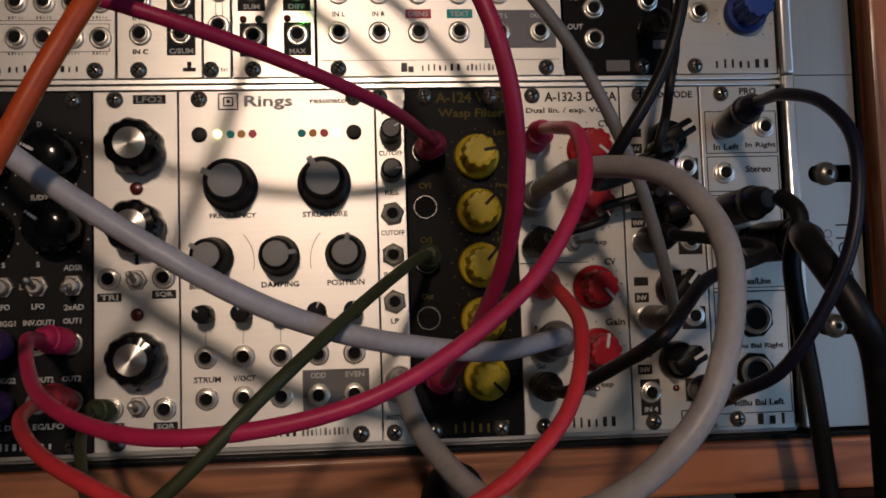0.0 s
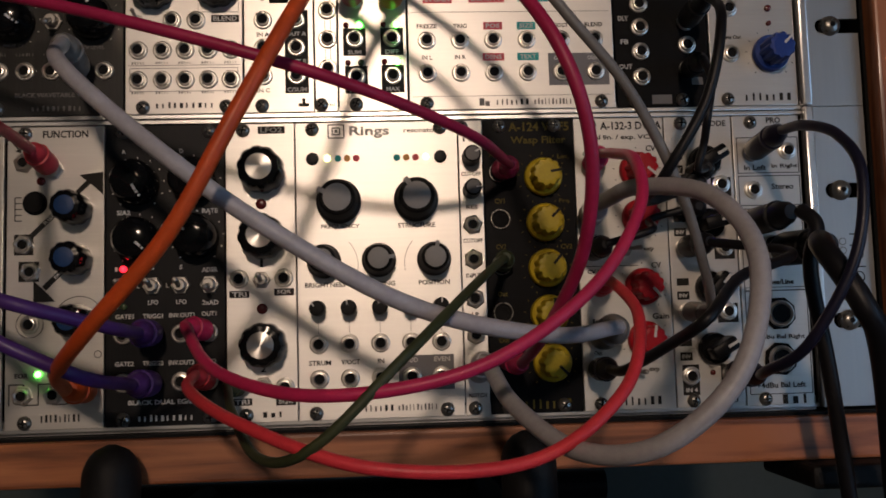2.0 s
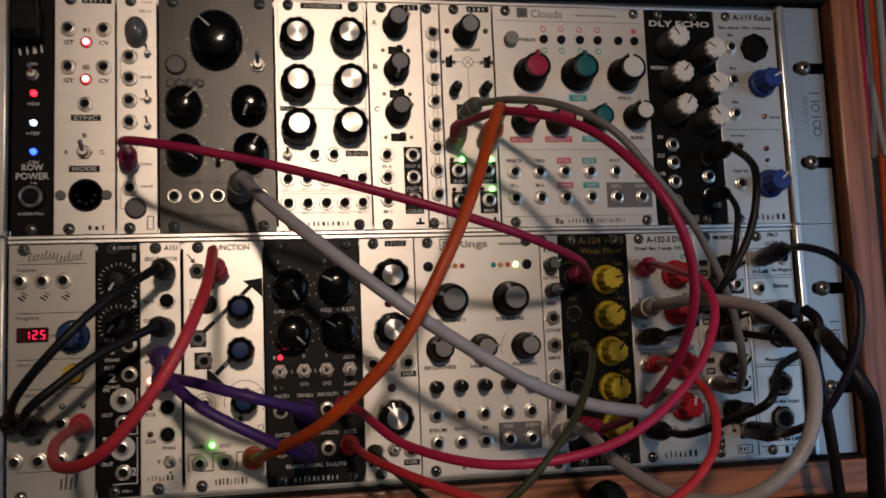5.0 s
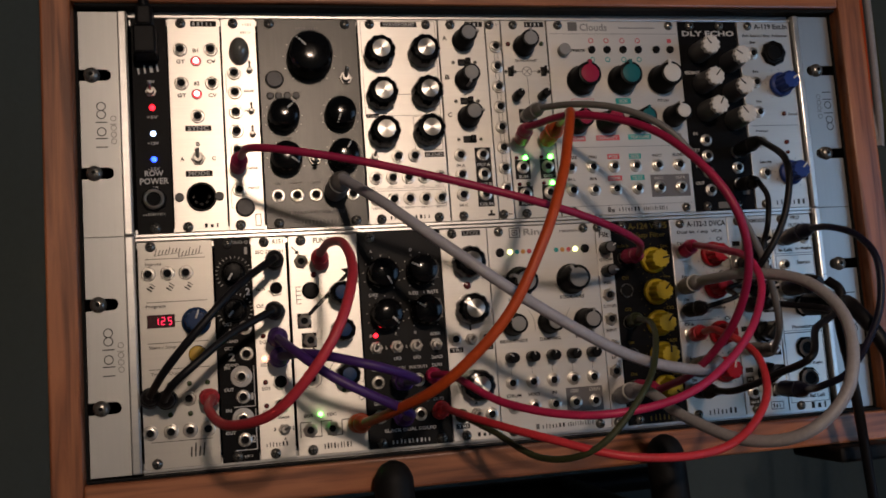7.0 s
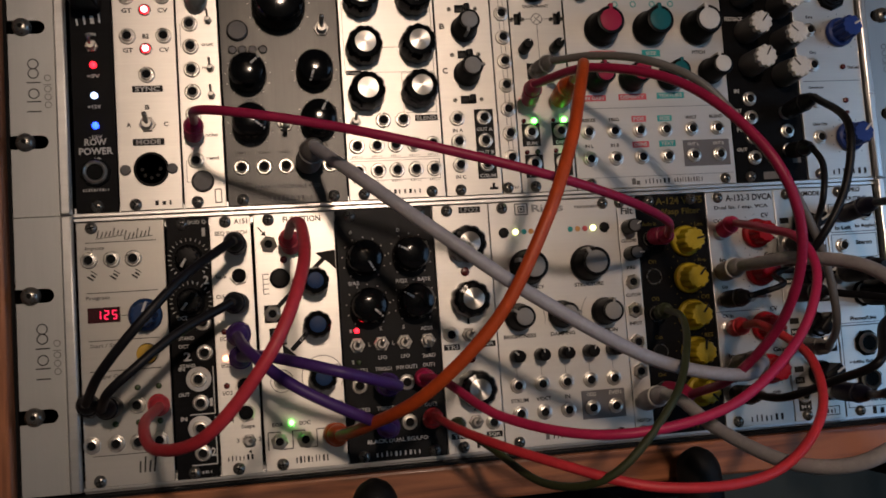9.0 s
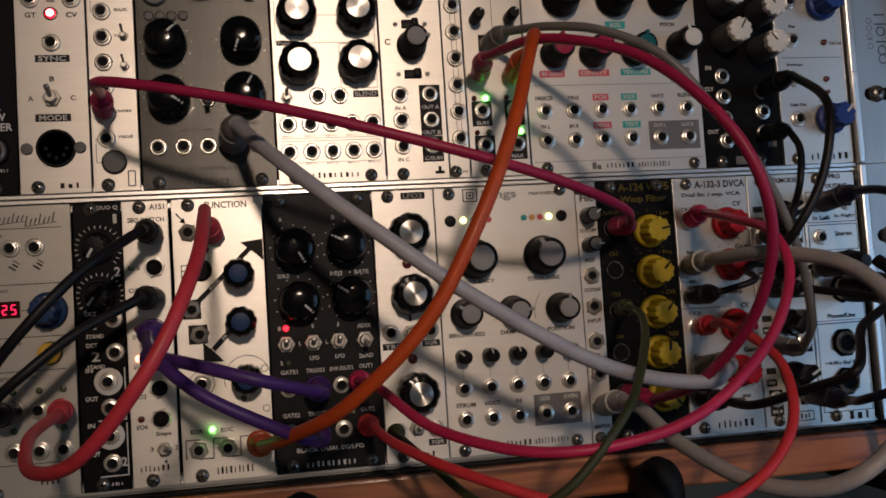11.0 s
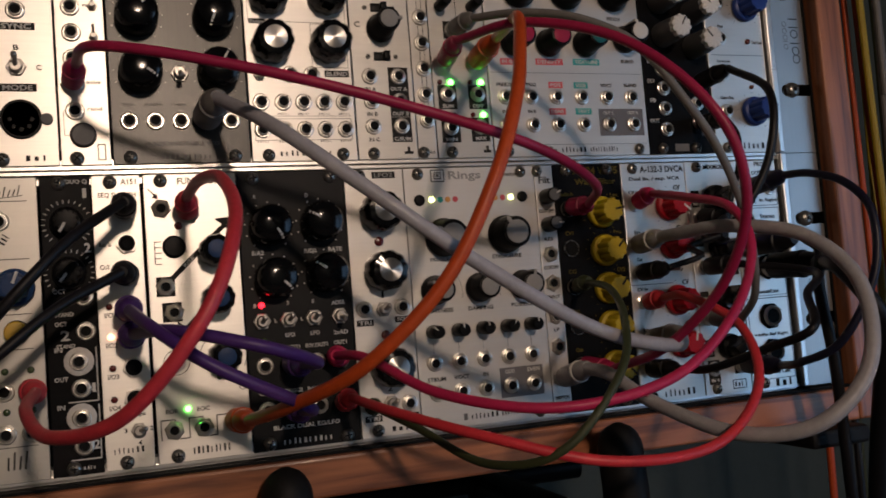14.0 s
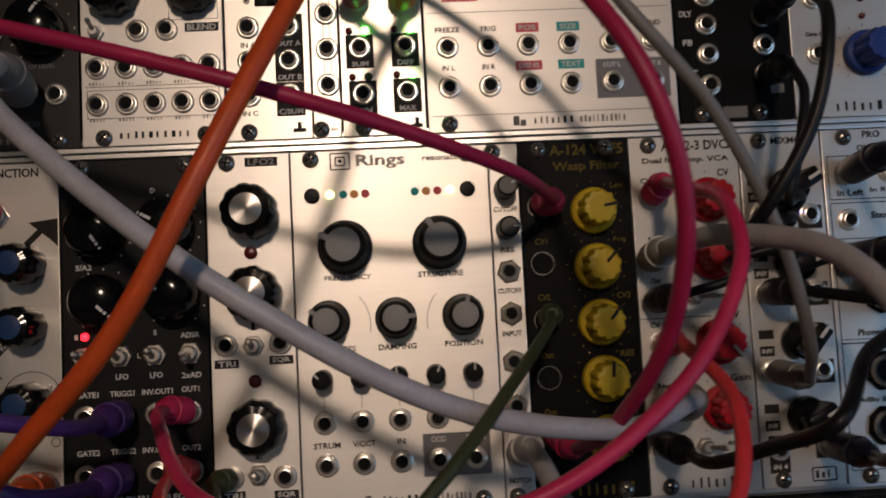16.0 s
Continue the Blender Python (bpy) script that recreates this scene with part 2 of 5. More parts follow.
def block(bm, x0, x1, y0, y1, z0, z1, mat=0, bevel=0.0):
    """A box in millimetres with softened edges."""
    before = set(bm.faces)
    vs = [bm.verts.new((x * MM, y * MM, z * MM)) for x in (x0, x1) for y in (y0, y1) for z in (z0, z1)]
    for q in ((0, 1, 3, 2), (4, 6, 7, 5), (0, 4, 5, 1), (2, 3, 7, 6), (0, 2, 6, 4), (1, 5, 7, 3)):
        bm.faces.new([vs[i] for i in q])
    if bevel:
        es = {e for v in vs for e in v.link_edges}
        bmesh.ops.bevel(bm, geom=list(es), offset=bevel * MM, segments=2, affect="EDGES", profile=0.5)
    for f in set(bm.faces) - before:
        f.material_index = mat
    return bm


def shared(key, build):
    if key not in SHARED:
        SHARED[key] = build()
    return SHARED[key]


def thing(name, x, y, z, label, category, group="", kind=""):
    ob = new(name)
    ob.empty_display_size = 0.01
    ob.location = (x * MM, y * MM, H + z * MM)
    return tagged(ob, label, category, group, kind)


def put(name, mesh, parent, x=0.0, y=0.0, z=0.0, turn=0.0, label="", scale=None):
    """A mesh part under its thing; x, y, z in the parent's millimetres; turn in degrees about the panel's normal."""
    ob = new(name, mesh)
    ob.parent = parent
    ob.location = (x * MM, y * MM, z * MM)
    if turn:
        ob.rotation_euler = (0, radians(turn), 0)
    if scale:
        ob.scale = scale
    if label:
        tagged(ob, label)
    return ob


def part(name, bm, mat, parent, label="", brushed=False):
    me = finish(bm, [mat], name)
    if brushed:
        uv = me.uv_layers.new(name="grain")
        for lp in me.loops:
            co = me.vertices[lp.vertex_index].co
            uv.data[lp.index].uv = (co.z * 4, co.x * 4 + co.y * 2)
    return put(name, me, parent, label=label)


# ---- lettering ----
def text_mesh(words):
    """Flat letters of the built-in font, standing up and facing the viewer, one unit high and centred."""
    cu = bpy.data.curves.new("letters", "FONT")
    cu.body = words
    cu.resolution_u = 2
    cu.extrude = 0.02
    cu.offset = 0.022
    ob = bpy.data.objects.new("letters", cu)
    scene.collection.objects.link(ob)
    me = bpy.data.meshes.new_from_object(ob.evaluated_get(bpy.context.evaluated_depsgraph_get()))
    bpy.data.objects.remove(ob)
    co = np.empty(len(me.vertices) * 3)
    me.vertices.foreach_get("co", co)
    co = co.reshape(-1, 3)
    lo, hi = co.min(0), co.max(0)
    out = np.stack([(co[:, 0] - (lo[0] + hi[0]) / 2) / (hi[0] - lo[0]), -co[:, 2] * 0.003, (co[:, 1] - (lo[1] + hi[1]) / 2) / (hi[1] - lo[1])], 1)
    me.vertices.foreach_set("co", out.ravel())
    return me


ALL_WORDS = (
    "FREQUENCY,STRUCTURE,BRIGHTNESS,DAMPING,POSITION,STRUM,V/OCT,IN,ODD,EVEN,Rings,resonator,Clouds,Filt,CUTOFF,RES,INPUT,LP,NOTCH,"
    "A-124 VCF5,Wasp Filter,CV1,CV2,Audio In,Out,Lev.,Frq.,CV,Gain,CV In,In,A-132-3 DVCA,Dual lin. / exp. VCA,lin,exp,LFO2,TRI,SQR,1,2,FUNCTION,RISE,FALL,"
    "CYCLE,EOR,EOC,A151,SEQ SWITCH,Res. In,I/O1,I/O2,I/O3,I/O4,Steps,3,4,O/I,DUO Q,OCT,OUT,STAND,S/A2,R/D2,RATE,LFO,S,L,ADSR,2xAD,GATE1,TRIGG1,INV.OUT1,OUT1,"
    "GATE2,TRIGG2,INV.OUT2,OUT2,BLACK DUAL EG/LFO,D,A,MIXMODE,INV,IN 4,PRO,OUTPUT,In Left,In Right,Stereo,Phones/Line,+4dBu Bal Right,+4dBu Bal Left,"
    "Inputs,Program,Start / Stop,Trigger Outputs,ROW,POWER,40,+5V,+12V,-12V,ON,B1,B2,MODE,SYNC,GT,B,C,noise,rand,out,BLACK WAVETABLE VCO,CV LEVEL,WAVE,WAVE CV,"
    "WAVEFORMS,IN A,IN B,IN C,OUT A,OUT B,C/SUM,QUADRANT,SUM,DIFF,MIN,MAX,FREEZE,TRIG,POS,SIZE,BLEND,IN L,IN R,DENS,TEXT,OUT L,OUT R,DENSITY,TEXTURE,IN GAIN,PITCH,"
    "texture synthesizer,DLY ECHO,RATE,FEEDBACK,MIX,DLY,FB,A-119 Ext.In,Ext. Input / Env. Follower,Gate Out,Envelope,Over Load,Sine,Pulse"
).split(",")
LETTERS = {w: text_mesh(w) for w in ALL_WORDS}
INKED = {}


def words(parent, text, x, z, w, h, ink="ink", turn=0.0):
    key = (text, ink)
    if key not in INKED:
        me = LETTERS[text].copy()
        me.materials.clear()
        me.materials.append(M[ink])
        INKED[key] = me
    return put("lettering", INKED[key], parent, x, -0.12, z, turn, scale=(w * MM, 1.0, h * MM))


def bars(parent, x, z, w, h, n, ink="ink", turn=0.0, name="lettering"):
    """Writing that stays a row of plain bars."""
    def build():
        bm = bmesh.new()
        rng = random.Random(n)
        step = 1.0 / n
        for k in range(n):
            a = -0.5 + (k + rng.uniform(0.0, 0.15)) * step
            b = a + step * rng.choice((0.26, 0.34, 0.5))
            top = 0.5 - rng.choice((0.0, 0.0, 0.12, 0.22))
            block(bm, a * 1000, b * 1000, -0.06, 0.06, -500, top * 1000)
        return finish(bm, [M[ink]], "bars")
    return put(name, shared(("bars", n, ink), build), parent, x, -0.1, z, turn, scale=(w * MM, 1.0, h * MM))


def unit_box(mat):
    def build():
        bm = bmesh.new()
        block(bm, -500, 500, -0.07, 0.07, -500, 500)
        return finish(bm, [M[mat]], "printed_field")
    return shared(("unit", mat), build)


def field(parent, x0, x1, z0, z1, mat="ink", name="printed_field", lift=0.03):
    """A printed rectangle on the panel."""
    return put(name, unit_box(mat), parent, (x0 + x1) / 2, -lift, (z0 + z1) / 2, scale=((x1 - x0) * MM, 1.0, (z1 - z0) * MM))


def stroke(parent, xa, za, xb, zb, w=0.3, mat="ink"):
    d, a = math.hypot(xb - xa, zb - za), math.atan2(zb - za, xb - xa)
    ob = put("printed_line", unit_box(mat), parent, (xa + xb) / 2, -0.03, (za + zb) / 2, -math.degrees(a), scale=(d * MM, 1.0, w * MM))
    return ob


def outline(parent, x0, x1, z0, z1, w=0.3, mat="ink"):
    for a in ((x0, z0, x1, z0), (x0, z1, x1, z1), (x0, z0, x0, z1), (x1, z0, x1, z1)):
        stroke(parent, *a, w, mat)


def arc(parent, x, z, r, a0, a1, n=24, w=0.3, mat="ink"):
    def build():
        bm = bmesh.new()
        for k in range(n):
            q = []
            for a, rr in ((k, r - w / 2), (k + 1, r - w / 2), (k + 1, r + w / 2), (k, r + w / 2)):
                t = radians(a0 + (a1 - a0) * a / n)
                q.append(bm.verts.new((rr * math.cos(t) * MM, -0.0001, rr * math.sin(t) * MM)))
            bm.faces.new(q)
        return finish(bm, [M[mat]], "printed_line")
    return put("printed_line", shared(("arc", r, a0, a1, w, mat), build), parent, x, 0, z)


def poly(parent, pts, mat="ink"):
    bm = bmesh.new()
    bm.faces.new([bm.verts.new((px * MM, -0.0001, pz * MM)) for px, pz in pts])
    return put("printed_arrow", finish(bm, [M[mat]], "printed_arrow"), parent)


def dots(parent, x, z, r, n=11, a0=-50, a1=230, mat="ink_white", size=0.55, long=0.0):
    def build():
        bm = bmesh.new()
        for k in range(n):
            a = radians(a0 + (a1 - a0) * k / (n - 1))
            c, s = math.cos(a), math.sin(a)
            ra, rb = r - size / 2, r + size / 2 + long
            q = [(ra, -size / 2), (rb, -size / 2), (rb, size / 2), (ra, size / 2)]
            bm.faces.new([bm.verts.new(((u * c - v * s) * MM, -0.0001, (u * s + v * c) * MM)) for u, v in q])
        return finish(bm, [M[mat]], "dial_scale")
    return put("dial_scale", shared(("dots", r, n, a0, a1, mat, size, long), build), parent, x, 0, z)


# ---- panel fittings ----
def jack(parent, x, z, style="silver"):
    def build():
        bm = bmesh.new()
        if style == "silver":
            lathe(bm, [(4.05, 0), (4.05, -0.7), (3.9, -1.0), (3.5, -1.15), (3.35, -0.6)], 24, 0)
            lathe(bm, [(3.45, -0.6), (3.4, -0.7), (2.75, -0.7)], 24, 0)
            lathe(bm, [(2.9, -0.5), (2.85, -2.0), (2.7, -2.3), (2.3, -2.4), (2.15, -2.1), (2.1, -1.4)], 24, 0)
            lathe(bm, [(2.2, -1.6), (2.2, -1.75), (0.75, -1.3)], 20, 1)
            lathe(bm, [(0.8, -1.2), (0.75, -1.35), (0.2, -1.35)], 10, 0)
        elif style == "hex":
            lathe(bm, [(4.4, 0), (4.4, -1.2), (3.7, -1.8), (3.1, -1.3)], 6, 0)
            lathe(bm, [(3.1, -1.1), (2.95, -2.3), (2.6, -2.8), (2.1, -2.4), (1.95, -1.9)], 20, 0)
            lathe(bm, [(2.0, -2.0), (2.0, -2.15), (0.4, -1.6)], 16, 1)
        elif style == "hexblack":
            lathe(bm, [(4.7, 0), (4.7, -1.6), (4.4, -1.9), (3.4, -1.9)], 6, 0)
            lathe(bm, [(3.6, -1.8), (3.5, -3.0), (2.4, -3.2), (2.0, -2.6), (0.3, -2.6)], 20, 1)
        elif style == "ring":
            lathe(bm, [(4.6, 0), (4.5, -0.7), (3.6, -0.8)], 24, 1)
            lathe(bm, [(4.35, -0.6), (4.25, -1.3), (3.95, -1.3), (3.9, -0.7)], 24, 0)
            lathe(bm, [(2.5, -0.7), (2.4, -1.0), (0.3, -0.9)], 16, 1)
        else:
            lathe(bm, [(7.4, 0), (7.4, -1.0), (7.0, -1.6), (5.6, -1.8)], 8, 1)
            lathe(bm, [(5.9, -1.5), (5.7, -2.8), (5.0, -3.7), (4.4, -3.2), (4.0, -2.4)], 28, 0)
            lathe(bm, [(4.05, -2.6), (4.05, -2.8), (0.5, -2.2)], 20, 1)
        return finish(bm, [M["dark_nickel" if style == "ring" else "nickel"], M["hole"]], "jack")
    return put("jack", shared(("jack", style), build), parent, x, 0, z, (x * 37 + z * 53) % 60)


def screw(parent, x, z, mat="dark_nickel"):
    def build():
        bm = bmesh.new()
        lathe(bm, [(3.0, 0), (3.0, -0.5), (2.6, -1.3), (1.7, -1.9), (0.6, -2.1)], 20, 0)
        block(bm, -1.7, 1.7, -2.22, -1.2, -0.32, 0.32, 1)
        block(bm, -0.32, 0.32, -2.21, -1.2, -1.7, 1.7, 1)
        return finish(bm, [M[mat], M["hole"]], "screw")
    return put("screw", shared(("screw", mat), build), parent, x, 0, z, (x * 71 + z * 13) % 90)


def led(parent, x, z, mat="led_off", r=1.5, bezel=False):
    def build():
        bm = bmesh.new()
        if bezel:
            lathe(bm, [(r * 1.45, 0), (r * 1.4, -0.4), (r, -0.5)], 20, 1)
        lathe(bm, [(r, 0), (r, -0.7), (r * 0.8, -1.3), (r * 0.3, -1.6)], 16, 0)
        if bezel and mat == "led_red":
            lathe(bm, [(r * 0.72, -1.2), (r * 0.72, -1.75), (r * 0.2, -1.9)], 14, 2)
        return finish(bm, [M[mat], M["led_off"], M["led_core"]], "led")
    return put("led", shared(("led", mat, r, bezel), build), parent, x, 0, z)


def button(parent, x, z, r, mat="black", height=2.2, rim=True):
    def build():
        bm = bmesh.new()
        if rim:
            lathe(bm, [(r * 1.12, 0), (r * 1.12, -0.5), (r, -0.6)], 24, 1)
        lathe(bm, [(r, 0), (r, -height + 0.4), (r * 0.9, -height), (r * 0.3, -height - 0.1)], 28, 0)
        return finish(bm, [M[mat], M["black"]], "push_button")
    return put("push_button", shared(("button", r, mat, height, rim), build), parent, x, 0, z)


def toggle(parent, x, z, lean=25.0, side=0.0, size=1.0):
    """A bat switch: hex nut, threaded bush and lever tipped up (lean) or sideways."""
    def build():
        bm = bmesh.new()
        lathe(bm, [(4.1 * size, 0), (4.1 * size, -1.2), (3.8 * size, -1.5), (2.6 * size, -1.5)], 6, 0)
        lathe(bm, [(2.8 * size, -1.4), (2.7 * size, -4.2), (2.2 * size, -4.6), (1.0 * size, -4.6)], 18, 0)
        return finish(bm, [M["lever"]], "toggle_switch")
    def bat():
        bm = bmesh.new()
        lathe(bm, [(0.9 * size, 0), (0.95 * size, -2), (1.25 * size, -6.5), (1.2 * size, -7.6), (0.6 * size, -8.2)], 14, 0)
        return finish(bm, [M["lever"]], "lever")
    base = put("toggle_switch", shared(("toggle", size), build), parent, x, 0, z)
    lever = put("lever", shared(("bat", size), bat), base, 0, -4.0 * size, 0)
    lever.rotation_euler = (radians(-lean), 0, radians(side))
    return base


def slide_switch(parent, x, z, w=8.0, h=4.0):
    def build():
        bm = bmesh.new()
        block(bm, -w / 2, w / 2, -0.8, 0.2, -h / 2, h / 2, 0, 0.2)
        block(bm, w * 0.05, w * 0.4, -4.0, -0.6, -h * 0.36, h * 0.5, 0, 0.3)
        return finish(bm, [M["black"]], "slide_switch")
    ob = put("slide_switch", shared(("slide", w, h), build), parent, x, 0, z)
    screw_small(parent, x - w * 0.85, z)
    screw_small(parent, x + w * 0.85, z)
    return ob


def screw_small(parent, x, z):
    def build():
        bm = bmesh.new()
        lathe(bm, [(1.2, 0), (1.2, -0.3), (0.9, -0.6), (0.3, -0.6)], 14, 0)
        lathe(bm, [(0.55, -0.5), (0.55, -0.66), (0.2, -0.66)], 8, 1)
        return finish(bm, [M["dark_nickel"], M["hole"]], "screw")
    return put("screw", shared(("screw_small",), build), parent, x, 0, z)


def knob(parent, x, z, style, angle=0.0, cap="knob_grey", r=9.6, h=15.0):
    """Knobs by make of body; the pointer is turned clockwise from straight up by angle."""
    def body():
        bm = bmesh.new()
        if style == "soft":      # smooth skirt under a tall tapered grip
            lathe(bm, [(r, -0.8), (r, -2.2), (r * 0.93, -3.6), (r * 0.86, -5.0), (r * 0.80, -h + 1.0), (r * 0.75, -h + 0.2), (r * 0.64, -h)], 36, 0)
        elif style == "fluted":  # black scalloped grip
            lathe(bm, [(r, -0.8), (r, -2.5), (r * 0.95, -h + 2.2), (r * 0.84, -h + 0.5), (r * 0.56, -h)], 60, 0, 10, 0.06)
        elif style == "dome":
            lathe(bm, [(r, -0.8), (r, -3.0), (r * 0.94, -h + 3.6), (r * 0.82, -h + 1.4), (r * 0.55, -h + 0.3), (r * 0.2, -h)], 40, 0)
        elif style == "davies":  # skirt and scalloped grip of one colour
            lathe(bm, [(r, -0.8), (r, -2.2), (r * 0.94, -3.4), (r * 0.78, -4.0)], 32, 0)
            lathe(bm, [(r * 0.78, -3.6), (r * 0.74, -h + 1.0), (r * 0.68, -h + 0.2), (r * 0.5, -h)], 60, 0, 10, 0.13)
        elif style == "tall":    # grey body under a white scalloped cap
            lathe(bm, [(r, -0.8), (r, -2.0), (r * 0.95, -h * 0.55), (r * 0.86, -h + 3.0), (r * 0.6, -h + 2.8)], 32, 0)
        elif style == "trim":
            lathe(bm, [(r, -0.4), (r, -4.5), (r * 0.92, -h + 0.6), (r * 0.8, -h), (r * 0.3, -h)], 24, 0)
        elif style == "pointer":
            lathe(bm, [(r, -0.8), (r, -3.0), (r * 0.92, -5.0), (r * 0.66, -6.0)], 32, 0)
            block(bm, -r * 0.42, r * 0.42, -h, -4.5, -r * 0.75, r * 0.98, 0, 1.2)
        return finish(bm, [body_mat], "knob")

    def top():
        bm = bmesh.new()
        if style == "soft":
            lathe(bm, [(r * 0.61, -h + 0.4), (r * 0.60, -h - 0.15), (r * 0.55, -h - 0.35), (r * 0.2, -h - 0.4)], 30, 0)
        elif style == "fluted":
            lathe(bm, [(r * 0.56, -h + 0.4), (r * 0.56, -h - 0.2), (r * 0.52, -h - 0.3), (r * 0.1, -h - 0.25)], 30, 0)
        elif style == "tall":
            lathe(bm, [(r * 0.90, -h + 3.2), (r * 0.88, -h + 0.4), (r * 0.78, -h), (r * 0.2, -h)], 50, 0, 10, 0.14)
        elif style == "davies":
            lathe(bm, [(r * 0.56, -h + 0.3), (r * 0.54, -h - 0.15), (r * 0.2, -h - 0.2)], 24, 0)
        elif style == "trim":
            lathe(bm, [(r * 0.78, -h + 0.3), (r * 0.74, -h - 0.15), (r * 0.2, -h - 0.2)], 20, 0)
        return finish(bm, [M[cap]], "cap")

    def mark():
        bm = bmesh.new()
        if style == "soft":
            block(bm, -r * 0.11, r * 0.11, -h - 0.25, -h * 0.45, r * 0.5, r * 0.92, 0, 0.25)
        elif style == "fluted":
            block(bm, -0.35, 0.35, -h * 0.55, -2.0, r * 0.7, r * 1.0, 0, 0.05)
        elif style == "dome":
            for k in range(4):
                za, zb = r * (0.30 + 0.14 * k), r * (0.44 + 0.14 * k)
                ya = -h + (0.1, 0.22, 0.75, 1.5)[k]
                block(bm, -0.5, 0.5, ya - 0.15, ya + 1.4, za, zb, 0)
        elif style == "davies":
            block(bm, -0.55, 0.55, -h - 0.25, -h + 3.0, r * 0.15, r * 0.78, 0, 0.05)
        elif style == "tall":
            block(bm, -0.4, 0.4, -h - 0.12, -h + 1.5, r * 0.05, r * 0.80, 0, 0.05)
        elif style == "trim":
            block(bm, -0.32, 0.32, -h - 0.3, -h + 2.4, r * 0.35, r * 0.99, 0, 0.05)
        elif style == "pointer":
            block(bm, -0.6, 0.6, -h - 0.15, -h + 2.5, r * 0.25, r * 1.02, 0, 0.05)
        return finish(bm, [mark_mat], "pointer_mark")

    body_mat, mark_mat = M["black"], M["ink_white"]
    if style == "soft":
        mark_mat = M[cap]
    if style in ("dome", "fluted"):
        body_mat = M["gloss"]
    if style == "davies":
        body_mat = M[cap]
        mark_mat = M["ink"] if cap == "yellow" else M["ink_white"]
    if style == "tall":
        body_mat, mark_mat = M["skirt_grey"], M["ink"]
    key = (style, cap, r, h)
    b = put("knob", shared(("knob", *key), body), parent, x, 0, z, angle)
    if style in ("soft", "fluted", "tall", "trim"):
        put("cap", shared(("top", *key), top), b)
    put("pointer_mark", shared(("mark", *key), mark), b)
    return b


def module(x0, x1, z0, panel, label, thick=2.0, name="synth_module"):
    """A front plate with the fittings as parts; returns the thing and a shift that turns rack millimetres into its own."""
    ob = thing(name, x0, 0, z0, label, "synth module", "modules in the rack")
    bm = bmesh.new()
    block(bm, 0, x1 - x0, 0, thick, 0, 128.5, 0, 0.25)
    part("front_plate", bm, M[panel], ob, brushed=True)
    bm = bmesh.new()
    block(bm, 4, x1 - x0 - 4, thick + 0.5, 24, 12, 116, 0, 0.5)
    part("circuit_box", bm, M["hole"], ob)

    return Rack(ob, x0, z0)


class Rack:
    """Puts fittings on a module by their place in the whole rack's millimetres."""

    def __init__(self, root, x0, z0):
        self.root, self.x0, self.z0 = root, x0, z0

    def jack(self, x, z, *a, **k):
        return jack(self.root, x - self.x0, z - self.z0, *a, **k)

    def screw(self, x, z, *a, **k):
        return screw(self.root, x - self.x0, z - self.z0, *a, **k)

    def led(self, x, z, *a, **k):
        return led(self.root, x - self.x0, z - self.z0, *a, **k)

    def button(self, x, z, *a, **k):
        return button(self.root, x - self.x0, z - self.z0, *a, **k)

    def toggle(self, x, z, *a, **k):
        return toggle(self.root, x - self.x0, z - self.z0, *a, **k)

    def slide(self, x, z, *a, **k):
        return slide_switch(self.root, x - self.x0, z - self.z0, *a, **k)

    def knob(self, x, z, *a, **k):
        return knob(self.root, x - self.x0, z - self.z0, *a, **k)

    def words(self, text, x, z, *a, **k):
        return words(self.root, text, x - self.x0, z - self.z0, *a, **k)

    def bars(self, x, z, *a, **k):
        return bars(self.root, x - self.x0, z - self.z0, *a, **k)

    def dots(self, x, z, *a, **k):
        return dots(self.root, x - self.x0, z - self.z0, *a, **k)

    def arc(self, x, z, *a, **k):
        return arc(self.root, x - self.x0, z - self.z0, *a, **k)

    def field(self, x0, x1, z0, z1, *a, **k):
        return field(self.root, x0 - self.x0, x1 - self.x0, z0 - self.z0, z1 - self.z0, *a, **k)

    def outline(self, x0, x1, z0, z1, *a, **k):
        return outline(self.root, x0 - self.x0, x1 - self.x0, z0 - self.z0, z1 - self.z0, *a, **k)

    def stroke(self, xa, za, xb, zb, *a, **k):
        return stroke(self.root, xa - self.x0, za - self.z0, xb - self.x0, zb - self.z0, *a, **k)

    def screws(self, *xs):
        for x in xs:
            self.screw(x, self.z0 + 3.0)
            self.screw(x, self.z0 + 125.5)


# ---- the room ----
def slab(name, x0, x1, y0, y1, z0, z1, mat, label, category):
    bm = bmesh.new()
    block(bm, x0 * 1000, x1 * 1000, y0 * 1000, y1 * 1000, z0 * 1000, z1 * 1000)
    ob = new(name, finish(bm, [M[mat]], name))
    return tagged(ob, label, category, kind="structure")


